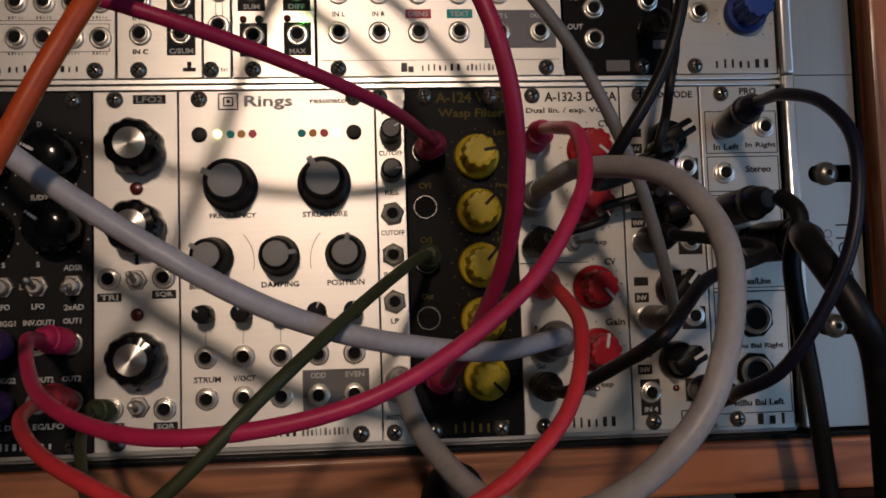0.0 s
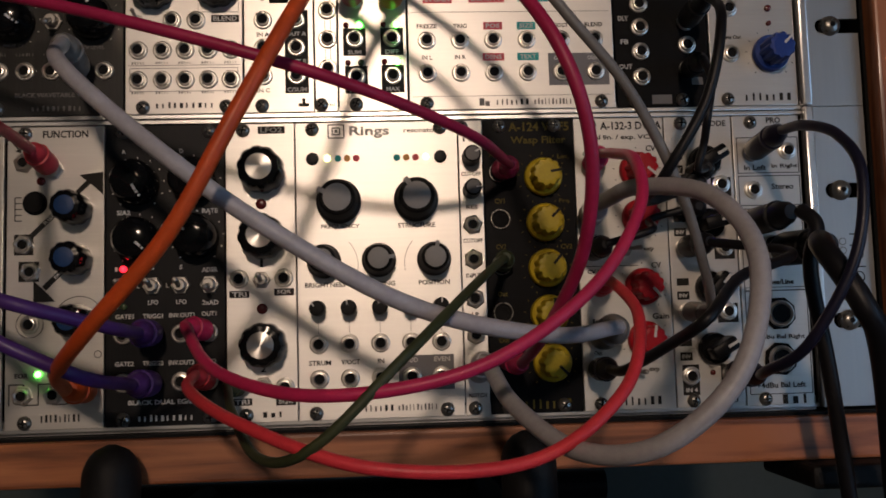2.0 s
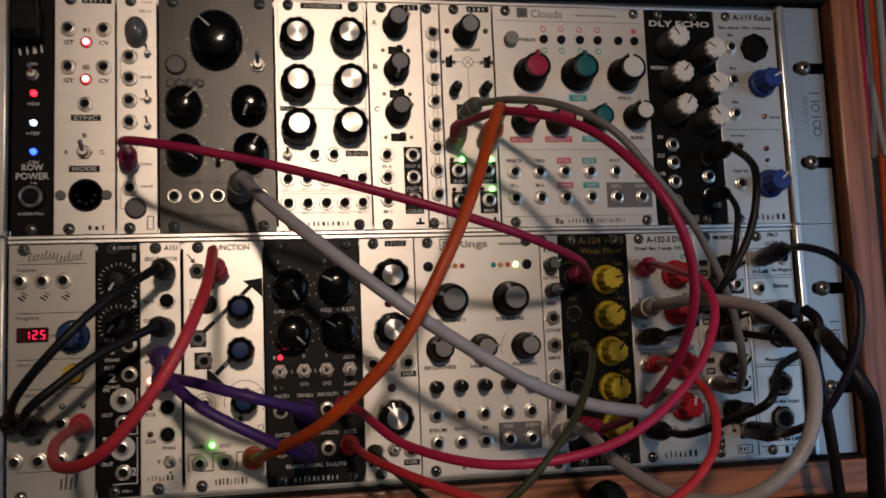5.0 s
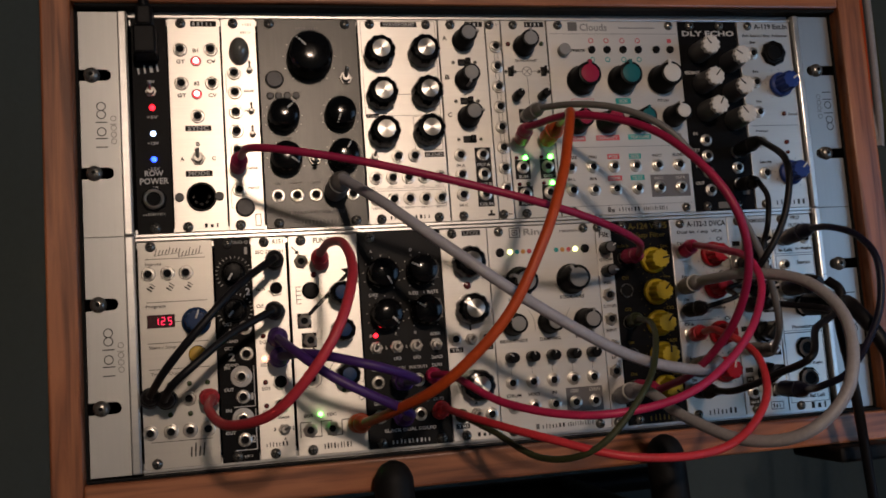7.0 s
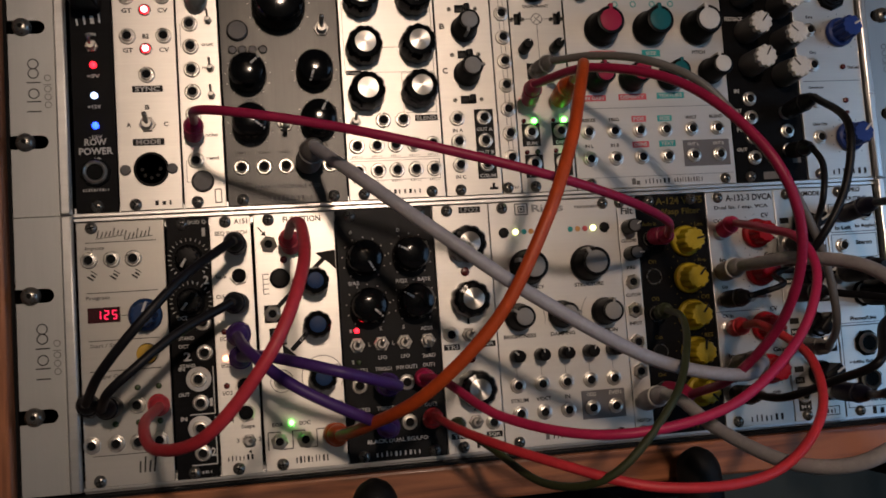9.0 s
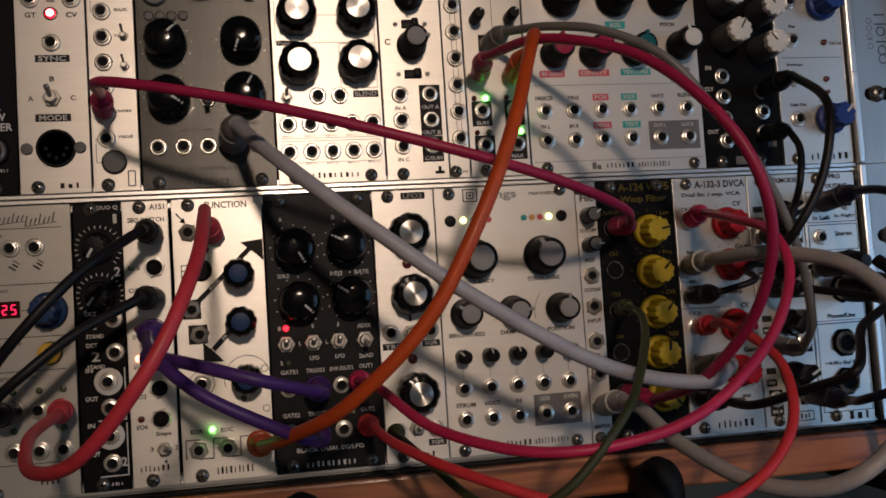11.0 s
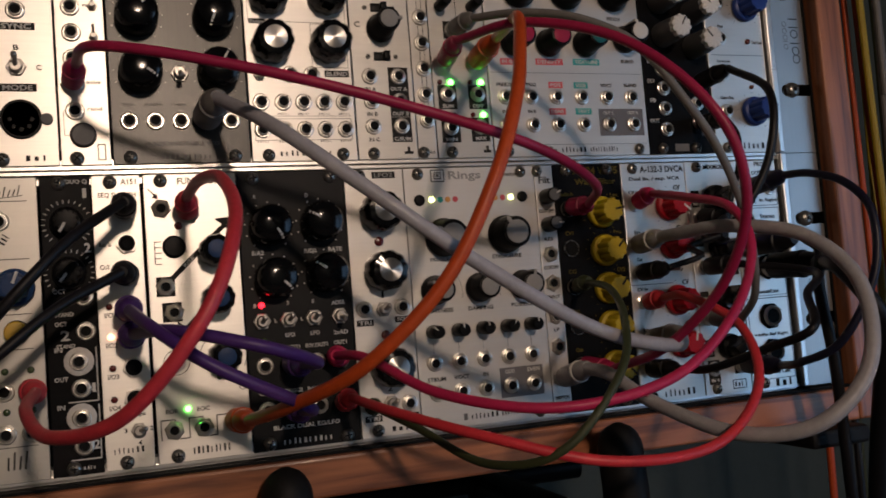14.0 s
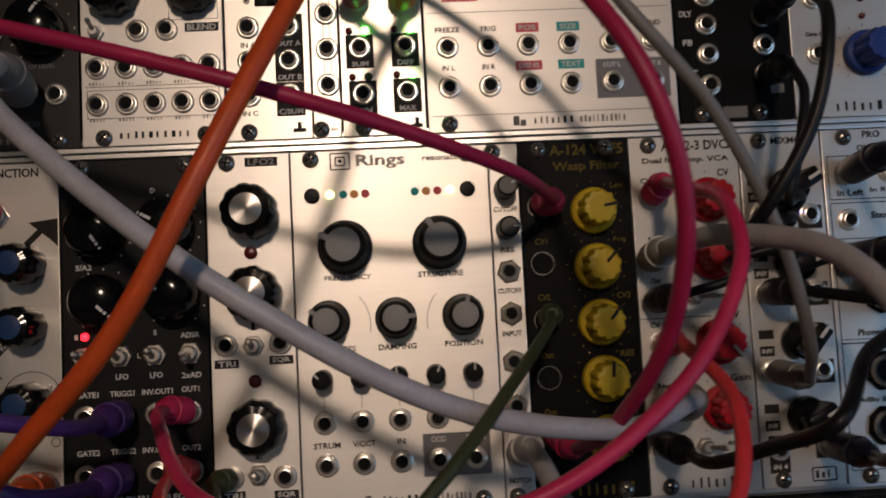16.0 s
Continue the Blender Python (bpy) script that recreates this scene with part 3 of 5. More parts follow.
slab("floor", -1.6, 1.7, -2.6, 0.72, -0.1, 0.0, "carpet", "dark grey carpeted floor of the room", "floor")
slab("ceiling", -1.6, 1.7, -2.6, 0.72, 2.4, 2.5, "ceiling", "grey painted ceiling of the room", "ceiling")
slab("wall_north", -1.6, 1.7, 0.62, 0.72, 0.0, 2.4, "wall", "dark green-grey painted wall behind the synth", "wall")
slab("wall_south", -1.6, 1.7, -2.6, -2.5, 0.0, 2.4, "wall", "dark green-grey painted wall", "wall")
slab("wall_west", -1.6, -1.5, -2.5, 0.62, 0.0, 2.4, "wall", "dark green-grey painted wall", "wall")
for name, y0, y1, z0, z1 in (("wall_east", -2.5, -1.9, 0.0, 2.4), ("wall_east_return", -0.6, 0.62, 0.0, 2.4), ("wall_east_sill", -1.9, -0.6, 0.0, 0.25), ("wall_east_lintel", -1.9, -0.6, 1.35, 2.4)):
    slab(name, 1.6, 1.7, y0, y1, z0, z1, "wall", "dark green-grey painted wall round the window", "wall")
window = tagged(new("window_1"), "white window with pale evening daylight", "window", kind="structure")
window.location = (1.65, -1.25, 0.80)
bm = bmesh.new()
for y0, y1, z0, z1 in ((-650, -600, -550, 550), (600, 650, -550, 550), (-600, 600, -550, -500), (-600, 600, 500, 550), (-25, 25, -500, 500)):
    block(bm, -25, 25, y0, y1, z0, z1, 0, 2)
part("window_frame", bm, M["white"], window)
bm = bmesh.new()
block(bm, 20, 24, -600, 600, -500, 500)
part("pane", bm, M["glass"], window)

# ---- lamp behind the viewer ----
lamp = tagged(new("pendant_lamp"), "pendant lamp with cream shade and warm lit bulb", "lamp")
lamp.location = LAMP_AT
bm = bmesh.new()
lathe(bm, [(20, -30), (24, -24), (20, -10), (12, 8)], 24, 0)
ob = part("bulb", bm, M["bulb"], lamp)
ob.rotation_euler = (radians(90), 0, 0)
ob.location = (0, 0, 0.075)
bm = bmesh.new()
n = 40
rows = [[bm.verts.new((r * math.cos(2 * math.pi * k / n), r * math.sin(2 * math.pi * k / n), z)) for k in range(n)] for r, z in ((0.15, 0.055), (0.06, 0.20), (0.02, 0.21), (0.018, 0.205), (0.055, 0.195), (0.146, 0.055))]
for a, b in zip(rows, rows[1:] + rows[:1]):
    for k in range(n):
        bm.faces.new((a[k], a[(k + 1) % n], b[(k + 1) % n], b[k]))
part("shade", bm, M["shade"], lamp)
bm = bmesh.new()
block(bm, -2, 2, -2, 2, 190, (2.4 - LAMP_AT[2]) * 1000)
part("cord", bm, M["black"], lamp)

# ---- case, rails and stand ----
case = thing("synth_case", 217, 0, -23, "reddish varnished pine case holding two rows of modules", "case")
FRONT, BACK = -9.0, 110.0
for name, x0, x1, z0, z1, mat in (("left_board", -48, -31, -23, 286, "wood_z"), ("right_board", 466, 484, -23, 286, "wood_z"), ("top_board", -31, 466, 268.5, 286, "wood_x"), ("bottom_board", -31, 466, -23, -4.2, "wood_x")):
    bm = bmesh.new()
    block(bm, x0 - 217, x1 - 217, FRONT, BACK, z0 + 23, z1 + 23, 0, 1.6)
    part(name, bm, M[mat], case)
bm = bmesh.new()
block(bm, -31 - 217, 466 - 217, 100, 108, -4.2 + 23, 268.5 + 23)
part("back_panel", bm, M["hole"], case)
# added black strips stand in for the shade in the gap inside the boards
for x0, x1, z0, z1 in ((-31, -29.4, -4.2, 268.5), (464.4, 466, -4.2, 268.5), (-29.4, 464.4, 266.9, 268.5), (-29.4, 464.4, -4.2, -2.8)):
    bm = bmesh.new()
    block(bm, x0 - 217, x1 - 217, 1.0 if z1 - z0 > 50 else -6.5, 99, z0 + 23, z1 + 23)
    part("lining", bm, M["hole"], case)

frame_rails = thing("rail_frame", 217, 0, 0, "bare aluminium mounting rails with folded end plates", "rail")
for z in (-1.6, 129.0, 131.3, 262.3):
    bm = bmesh.new()
    block(bm, -218, 217, 0.4, 12, z, z + 1.9, 0, 0.3)
    block(bm, -218, 217, 3.5, 14, z - 4, z + 5, 0, 0.3)
    part("rail", bm, M["rail"], frame_rails)
for x0, x1, side in ((-28.6, -1.4, -1), (434.0, 462.6, 1)):
    for z0, z1, holes in ((-1.6, 132.2, (36.0, 94.0)), (132.6, 265.6, (169.5, 227.5))):
        ear = thing("rack_ear", x0, 0, z0, "satin aluminium rack ear with open screw slots and ridge", "rack ear", "rack ears")
        w, hgt = x1 - x0, z1 - z0
        bm = bmesh.new()
        # one outline whose rounded slots open to the outer edge
        tip, edge = (14.1, 0.0) if side < 0 else (w - 16.6, w)
        rim = [(edge, 0.0)]
        for hz in holes:
            zc = hz - z0
            rim.append((edge, zc - 3.4))
            rim += [(tip - side * 3.4 * math.sin(radians(a)), zc - 3.4 * math.cos(radians(a))) for a in range(0, 181, 20)]
            rim.append((edge, zc + 3.4))
        rim += [(edge, hgt), (w - edge, hgt), (w - edge, 0.0)]
        front = [bm.verts.new((px * MM, 0, pz * MM)) for px, pz in rim]
        rear = [bm.verts.new((px * MM, 2 * MM, pz * MM)) for px, pz in rim]
        bm.faces.new(front)
        bm.faces.new(rear)
        for k in range(len(rim)):
            bm.faces.new((front[k], front[(k + 1) % len(rim)], rear[(k + 1) % len(rim)], rear[k]))
        part("plate", bm, M["ear"], ear, brushed=True)
        bm = bmesh.new()
        if side < 0:
            block(bm, w - 5.2, w, -3.0, 0.0, 0, hgt, 0, 0.9)
        else:
            block(bm, 0.0, 4.2, -3.0, 0.0, 0, hgt, 0, 0.9)
        part("ridge", bm, M["rail"], ear)
        for hz in holes:
            sx = (w - 11.5 - 6) if side < 0 else 15.5
            bm = bmesh.new()
            lathe(bm, [(4.6, 1.8), (4.6, -0.6), (4.2, -1.8), (3.0, -2.9), (1.0, -3.3)], 24, 0)
            lathe(bm, [(1.3, -3.0), (1.3, -3.4), (0.3, -3.4)], 6, 1)
            put("ear_screw", finish(bm, [M["dark_nickel"], M["hole"]], "ear_screw"), ear, sx - (3.0 if side < 0 else 0), 0, hz - z0, label="domed steel ear screw")
        tz = {(-1, 0): 66, (-1, 1): 197, (1, 0): 62, (1, 1): 200}[(side, 0 if z0 < 50 else 1)] - z0
        turn = -90 if side < 0 else 90
        tx = w - 15.8 if side < 0 else 21.5
        d = -side
        for k, (off, kind) in enumerate(((-12.2, "stem"), (-7.2, "stem"), (-3.2, "ring"), (2.4, "stem"), (7.0, "ring"), (11.8, "ring"))):
            zc = tz + d * off
            if kind == "stem":
                stroke(ear, tx - 3.3, zc, tx + 3.3, zc, 0.6, "ink")
            else:
                arc(ear, tx, zc, 2.4, 0, 360, 20, 0.55, "ink")
        for off in (-7.0, -3.0, 1.0, 3.2, 6.6):
            zc, xc = tz + d * (off - 2.0), tx + d * 6.6
            if off == 3.2:
                stroke(ear, xc - 2.0, zc, xc + 1.6, zc, 0.4, "ink_grey")
            else:
                arc(ear, xc, zc, 1.5, 0, 360, 16, 0.4, "ink_grey")

stand = thing("stand", 225, 20, -800, "black tubular stand with rubber-capped hooks under the case", "stand")


def tube(bm, pts, r, n=16, mat=0, cap=True):
    """A round tube along smooth points in millimetres."""
    pts = [Vector(p) * MM for p in pts]
    up = None
    rings = []
    for k, p in enumerate(pts):
        d = (pts[min(k + 1, len(pts) - 1)] - pts[max(k - 1, 0)]).normalized()
        if up is None:
            up = d.orthogonal().normalized()
        up = (up - d * up.dot(d)).normalized()
        side = d.cross(up)
        rr = r(k / (len(pts) - 1)) if callable(r) else r
        rings.append([bm.verts.new(p + (up * math.cos(2 * math.pi * j / n) + side * math.sin(2 * math.pi * j / n)) * rr * MM) for j in range(n)])
    for a, b in zip(rings, rings[1:]):
        for j in range(n):
            bm.faces.new((a[j], a[(j + 1) % n], b[(j + 1) % n], b[j])).material_index = mat
    if cap:
        for ring in (rings[0], rings[-1]):
            bm.faces.new(ring).material_index = mat
    return bm


def smooth(points, m=10):
    """Points of an even curve through the given ones."""
    p = [Vector(q) for q in points]
    p = [2 * p[0] - p[1]] + p + [2 * p[-1] - p[-2]]
    out = []
    for i in range(1, len(p) - 2):
        a, b, c, d = p[i - 1:i + 3]
        for k in range(m):
            s = k / m
            out.append(0.5 * (2 * b + (c - a) * s + (2 * a - 5 * b + 4 * c - d) * s * s + (3 * b - a - 3 * c + d) * s ** 3))
    return out + [p[-2]]


for x in (136 - 225, 301 - 225):
    bm = bmesh.new()
    tube(bm, smooth([(x, -45, 766), (x, -46, 752), (x, -36, 744), (x, 0, 740), (x, 80, 740), (x, 150, 740)]), 8.5)
    part("arm", bm, M["black"], stand)
    bm = bmesh.new()
    tube(bm, smooth([(x, -45, 735), (x, -45, 758), (x, -44, 774), (x, -43, 783), (x, -42, 795.5)], 6), lambda s: 11.3 * (1 if s < 0.74 else math.sqrt(max(0.02, 1 - ((s - 0.74) / 0.263) ** 2))), 24)
    part("rubber_cap", bm, M["rubber"], stand)
    bm = bmesh.new()
    tube(bm, smooth([(x, 150, 740), (x, 160, 400), (x * 2.2, 60, 12)]), 9)
    part("leg", bm, M["black"], stand)
bm = bmesh.new()
tube(bm, [(-150, 150, 740), (0, 150, 740), (150, 150, 740)], 9)
part("cross_bar", bm, M["black"], stand)
for x in (438, -18):
    foot = thing("rubber_foot", x, 0, -33, "flat black rubber foot under the case corner", "foot", "rubber feet")
    bm = bmesh.new()
    block(bm, -20, 20, -24, 30, 0, 9.9, 0, 2.5)
    part("pad", bm, M["rubber"], foot)

# ---- lower row of modules ----
LO, UP = 0.0, 133.35

m = module(0.0, 41.6, LO, "cream", "pale grey clock module with red number display and blue knob")
m.screw(7.2, 125.6); m.screw(6.9, 3.0)
for x in (5.6, 16.2, 26.4):
    m.jack(x, 109.8)
    m.bars(x + 1.5, 102.5, 5, 3.4, 3, turn=-55)
for k in range(7):
    m.stroke(9.6 + k * 1.9, 120.6 + k * 0.2, 10.6 + k * 1.9, 123.2 + k * 0.2 + (1.4 if k in (0, 4) else 0), 0.5)
    m.stroke(22.6 + k * 1.9, 119.6 + k * 0.2, 23.6 + k * 1.9, 122.4 + k * 0.2 + (1.6 if k in (0, 3, 6) else 0), 0.5)
m.stroke(9.0, 120.2, 22.6, 121.6, 0.3); m.stroke(22.4, 119.2, 36.0, 120.8, 0.3)
for z in (118.4, 93.6, 70.2, 55.4, 14.9):
    m.stroke(4, z, 37.5, z, 0.35)
m.words("Inputs", 8.5, 115.4, 9, 2.2, "ink_grey")
m.words("Program", 9, 91.0, 11, 2.4, "ink_grey")
m.words("Start / Stop", 12, 67.6, 15, 2.4, "ink_grey")
m.words("Trigger Outputs", 15, 52.6, 20, 2.4, "ink_grey")
m.field(4.0, 19.3, 79.0, 86.4, "display", "display", 0.4)
SEG = {"1": "bc", "2": "abged", "5": "afgcd"}
for k, ch in enumerate("125"):
    cx, cz, w, hh = 9.2 + k * 3.7, 82.7, 1.7, 1.9
    for s in SEG[ch]:
        x0, x1, z0, z1 = {"a": (-.5, .5, .95, 1.15), "g": (-.5, .5, -.1, .1), "d": (-.5, .5, -1.15, -.95), "f": (-.62, -.4, .1, .95), "b": (.4, .62, .1, .95), "e": (-.62, -.4, -.95, -.1), "c": (.4, .62, -.95, -.1)}[s]
        m.field(cx + x0 * w, cx + x1 * w, cz + z0 * hh, cz + z1 * hh, "segment", "lit_segment", 0.55)
m.stroke(19.3, 82.0, 24, 82.0)
m.knob(31.2, 81.4, "davies", 20, "navy", 8.2, 14)
m.button(31.2, 62.6, 4.6, "amber", 5)
for z in (38.0, 20.3):
    for x in (3.8, 15.0, 25.4, 35.3):
        m.jack(x, z)
for x in (15.0, 25.9, 35.9):
    m.led(x, 46.5, "led_green_off"); m.led(x, 29.6, "led_green_off")
for k in range(4):
    m.stroke(25.5 + k * 2.2, 5.5, 25.8 + k * 2.4, 11 + (k % 2) * 2, 0.8)

m = module(42.6, 63.0, LO, "black_panel", "narrow black quantizer module with two dial knobs")
m.screw(50.3, 125.5); m.screw(51.0, 3.0)
m.words("DUO Q", 57.5, 126.0, 9, 2.2, "ink_white")
for z, a in ((108.0, -150), (86.5, -140)):
    m.knob(53.0, z, "davies", a, "black", 7.0, 12)
    m.dots(53.0, z, 9.0, 20, -45, 225, "ink_white", 0.35, 1.2)
m.words("1", 60.6, 121.0, 1.6, 4.2, "ink_white")
m.words("2", 60.8, 97.0, 2.6, 4.2, "ink_white")
m.words("OCT", 48.5, 78.6, 5, 2, "ink_white")
m.words("1", 50.0, 73.6, 1.6, 4.0, "ink_white")
m.words("STAND", 50.0, 68.6, 7.5, 1.8, "ink_white")
m.words("OCT", 48.5, 64.6, 5, 2, "ink_white")
m.words("2", 50.0, 59.6, 3.6, 4.4, "ink_white")
m.words("STAND", 50.0, 55.0, 7.5, 1.8, "ink_white")
m.jack(58.2, 76.0); m.jack(58.4, 61.0)
for z, t in ((48.2, "silver"), (24.2, "silver")):
    m.button(54.9, z, 6.1, "ink_white", 0.4, False)
    m.jack(54.9, z, t)
for z in (36.6, 12.2):
    m.jack(55.4, z)
    m.words("OUT", 47.6, z + 4.4, 5.4, 2.0, "ink_white")
    m.words("IN", 47.0, z + 17.0, 3.0, 2.0, "ink_white")
for z0, z1 in ((31.0, 54.0), (6.5, 29.5)):
    m.stroke(62, z0, 62, z1, 0.5, "ink_white"); m.stroke(50, z0, 62, z0, 0.5, "ink_white")
m.words("1", 60.4, 36.6, 1.4, 4.0, "ink_white"); m.words("2", 60.4, 12.4, 2.4, 4.0, "ink_white")
m.bars(56, 3.0, 8, 1.6, 6, "ink_white")

m = module(63.6, 83.8, LO, "alu", "narrow silver sequential switch module")
m.screw(71.3, 125.5); m.screw(72.2, 3.0)
m.words("A151", 79, 125.6, 6.6, 2.6); m.words("SEQ SWITCH", 74, 119.6, 16, 2.6)
for z in (113.2, 98.0, 84.0, 70.2, 57.0, 43.6, 30.0):
    m.jack(77.0, z, "hexblack")
m.words("Res. In", 68.0, 98.0, 5, 2.2); m.words("O/I", 67.2, 88.0, 4, 2.2)
for z, t, c in ((70.6, "I/O1", "led_off"), (57.4, "I/O2", "led_hot"), (43.8, "I/O3", "led_off"), (30.3, "I/O4", "led_off")):
    m.led(68.3, z, c, 1.5); m.words(t, 68.5, z - 3.6, 4.6, 2.2)
m.words("Steps", 77.5, 23.0, 6.6, 2.4)
m.toggle(77.8, 16.2, 10, 20, 0.85)
m.words("3", 72.3, 16.6, 1.4, 2.0); m.words("2", 83.0, 16.6, 1.2, 2.0); m.words("4", 78, 10.8, 1.5, 2.0)
m.bars(73.5, 8.2, 13, 2.6, 7, "ink")

m = module(85.2, 125.8, LO, "alu", "silver function generator module with bold black arrows")
m.screw(92.7, 125.5); m.screw(93.5, 3.0)
m.words("FUNCTION", 109.5, 125.2, 19, 3.2)
m.jack(92.3, 113.0, "hex"); m.jack(104.5, 110.0, "hex")
m.stroke(87.2, 122.0, 90.2, 118.6, 0.6); poly(m.root, [(x - 85.2, z) for x, z in ((88.6, 118.0), (91.2, 117.2), (90.8, 120.0))])
m.led(99.4, 104.9, "led_off", 1.3, True)
m.button(97.0, 95.5, 4.6, "black", 2.0)
for z in (88, 90.5, 93, 95.5, 98):
    m.stroke(88.6, z, 91.4, z, 0.4)
m.stroke(88.6, 88, 88.6, 98, 0.4)
m.field(88.4, 96.4, 73.4, 82.2, "ink"); m.jack(92.4, 77.8, "hex")
m.field(90.4, 98.8, 62.0, 70.6, "ink"); m.jack(95.4, 66.2, "hex")
m.stroke(93, 79, 119.5, 104.5, 2.2)
poly(m.root, [(x - 85.2, z) for x, z in ((115.4, 107.4), (125.4, 108.6), (125.4, 98.6), (122.4, 101.6), (118.6, 104.6))])
m.stroke(112, 70, 101.0, 59.0, 2.4); poly(m.root, [(x - 85.2, z) for x, z in ((96.6, 62.4), (96.6, 53.4), (105.6, 53.4), (103.0, 56.4), (100.0, 59.4))])
m.words("RISE", 103.0, 88.6, 6, 1.5, "ink_white", -44); m.words("FALL", 107.2, 65.2, 5, 1.5, "ink_white", -45)
for x, z in ((114.2, 92.6), (114.2, 71.0), (115.6, 45.0)):
    m.knob(x, z, "fluted", -60, "navy", 7.2, 15.5)
m.arc(115.6, 45.0, 10.4, -30, 200)
m.jack(95.2, 44.0, "silver"); m.arc(95.2, 44, 5.6, 0, 360, 30)
m.led(98.8, 23.1, "led_green", 1.3); m.led(113.4, 36.0, "led_green_off", 1.4)
m.words("EOR", 92.0, 22.6, 5.5, 2.0); m.words("EOC", 105.4, 22.6, 5.5, 2.0)
for x in (92.5, 105.3, 118.7):
    m.jack(x, 14.4, "hex")
for k in range(5):
    m.stroke(87.0 + k * 6.0, 10.4, 87.0 + k * 6.0, 19.0, 0.5); m.stroke(87.0 + k * 6.0, 19.0 if k % 2 == 0 else 10.4, 93.0 + k * 6.0, 19.0 if k % 2 == 0 else 10.4, 0.5)
m.arc(123.4, 30.8, 1.5, 0, 360, 16); m.arc(123.4, 49.0, 1.5, 0, 360, 16)
m.bars(108.5, 4.6, 17, 3.2, 9)

m = module(126.5, 176.6, LO, "grey_panel_two", "charcoal dual envelope module with four glossy knobs")
m.screws(133.9, 170.2)
for x, z, a in ((139.9, 103.0, 150), (163.9, 103.8, -62), (140.8, 78.6, 135), (165.0, 79.6, -55)):
    m.knob(x, z, "dome", a, "black", 9.5, 15)
    m.dots(x, z, 11.2, 11, -50, 230, "ink_white", 0.6)
m.words("A", 134.0, 117.0, 1.6, 1.8, "ink_white"); m.words("D", 158.5, 117.0, 1.6, 1.8, "ink_white")
for t, x, z, w in (("S/A2", 134, 90.6, 5.6), ("R/D2", 158.6, 90.6, 5.8), ("RATE", 170.5, 90.8, 6.6), ("ADSR", 170.2, 65.4, 6.6), ("2xAD", 170.4, 51.4, 6.8), ("LFO", 146.4, 52.0, 4.4), ("LFO", 158.2, 52.0, 4.4),
                   ("GATE1", 134.4, 46.2, 7.6), ("TRIGG1", 146.3, 46.2, 8.4), ("INV.OUT1", 158.4, 46.3, 10.6), ("OUT1", 169.8, 46.6, 6.2),
                   ("GATE2", 134.4, 26.3, 7.8), ("TRIGG2", 146.3, 26.3, 8.6), ("INV.OUT2", 158.2, 26.3, 10.6), ("OUT2", 169.6, 26.4, 6.4), ("BLACK DUAL EG/LFO", 151.5, 10.0, 31)):
    m.words(t, x, z, w, 2.0, "ink_white")
for t, x, z in (("S", 146.3, 66.8), ("S", 158.1, 66.8), ("L", 140.2, 59.0), ("L", 152.4, 59.0), ("1", 131.0, 66.4), ("2", 131.2, 50.6)):
    m.words(t, x, z, 1.2, 1.8, "ink_white")
m.led(134.0, 66.4, "led_red", 1.4); m.led(134.2, 50.4, "led_green_off", 1.4)
for x, a in ((133.8, -14), (146.2, -14), (158.0, -14), (170.2, 12)):
    m.toggle(x, 59.0, -a, 0)
for z in (38.6, 18.4):
    for x in (133.8, 146.0, 158.0, 169.6):
        m.jack(x, z)
m.bars(152, 3.4, 24, 2.6, 10, "ink_white")

m = module(177.2, 206.9, LO, "alu_white", "silver low-frequency oscillator module with aluminium-capped knobs")
m.screw(184.8, 125.5); m.screw(185.2, 3.2)
m.field(191.2, 202.8, 124.0, 127.2, "ink"); m.words("LFO2", 197.0, 125.6, 9.4, 2.3, "ink_mid")
for z, a in ((107.2, -80), (78.6, 10), (32.6, -85)):
    m.knob(193.2, z, "fluted", a, "spun", 9.8, 14.5)
m.led(192.3, 93.2, "led_off", 2.3); m.led(192.3, 48.0, "led_off", 2.3)
m.jack(182.6, 61.0); m.jack(201.6, 61.0); m.toggle(192.1, 60.4, 12, 0, 0.95)
m.jack(183.4, 15.0); m.jack(201.6, 14.6); m.toggle(192.5, 15.6, 12, 0, 0.95)
for x, z, t in ((182.6, 54.4, "TRI"), (201.6, 55.0, "SQR"), (183.4, 8.8, "TRI"), (201.8, 8.4, "SQR")):
    m.field(x - 4.2, x + 4.2, z - 1.5, z + 1.5, "ink"); m.words(t, x, z, 6.2, 2.0, "ink_white")
m.words("1", 192.2, 67.4, 1.2, 3.0); m.words("2", 192.4, 22.4, 2.4, 2.6)
m.bars(197, 3.2, 10, 2.4, 3)

m = module(207.3, 278.0, LO, "alu_white", "wide silver resonator module with grey-capped black knobs")
m.screws(214.6, 270.4)
m.outline(221.6, 228.4, 121.6, 127.4, 0.5); m.outline(223.4, 226.6, 123.0, 126.0, 0.5); m.field(224.4, 225.6, 124.0, 125.2)
m.words("Rings", 239.5, 124.0, 17.5, 5.4, "ink_mid"); m.words("resonator", 262, 124.4, 15, 1.8, "ink_grey")
m.button(214.6, 112.4, 2.5, "black", 2.0); m.button(270.3, 112.6, 2.5, "black", 2.0)
for x, c in ((225.7, "ink_teal"), (229.6, "ink_orange"), (233.6, "ink_pink"), (251.3, "ink_teal"), (255.4, "ink_orange"), (259.5, "ink_pink")):
    m.button(x, 112.5, 1.5, c, 0.2, False)
m.led(221.0, 112.6, "led_lime", 1.5); m.led(264.0, 112.6, "led_lime", 1.5)
m.knob(225.7, 93.4, "soft", -65, "knob_grey", 9.7, 15.5); m.knob(259.2, 93.6, "soft", -32, "knob_grey", 9.7, 15.5)
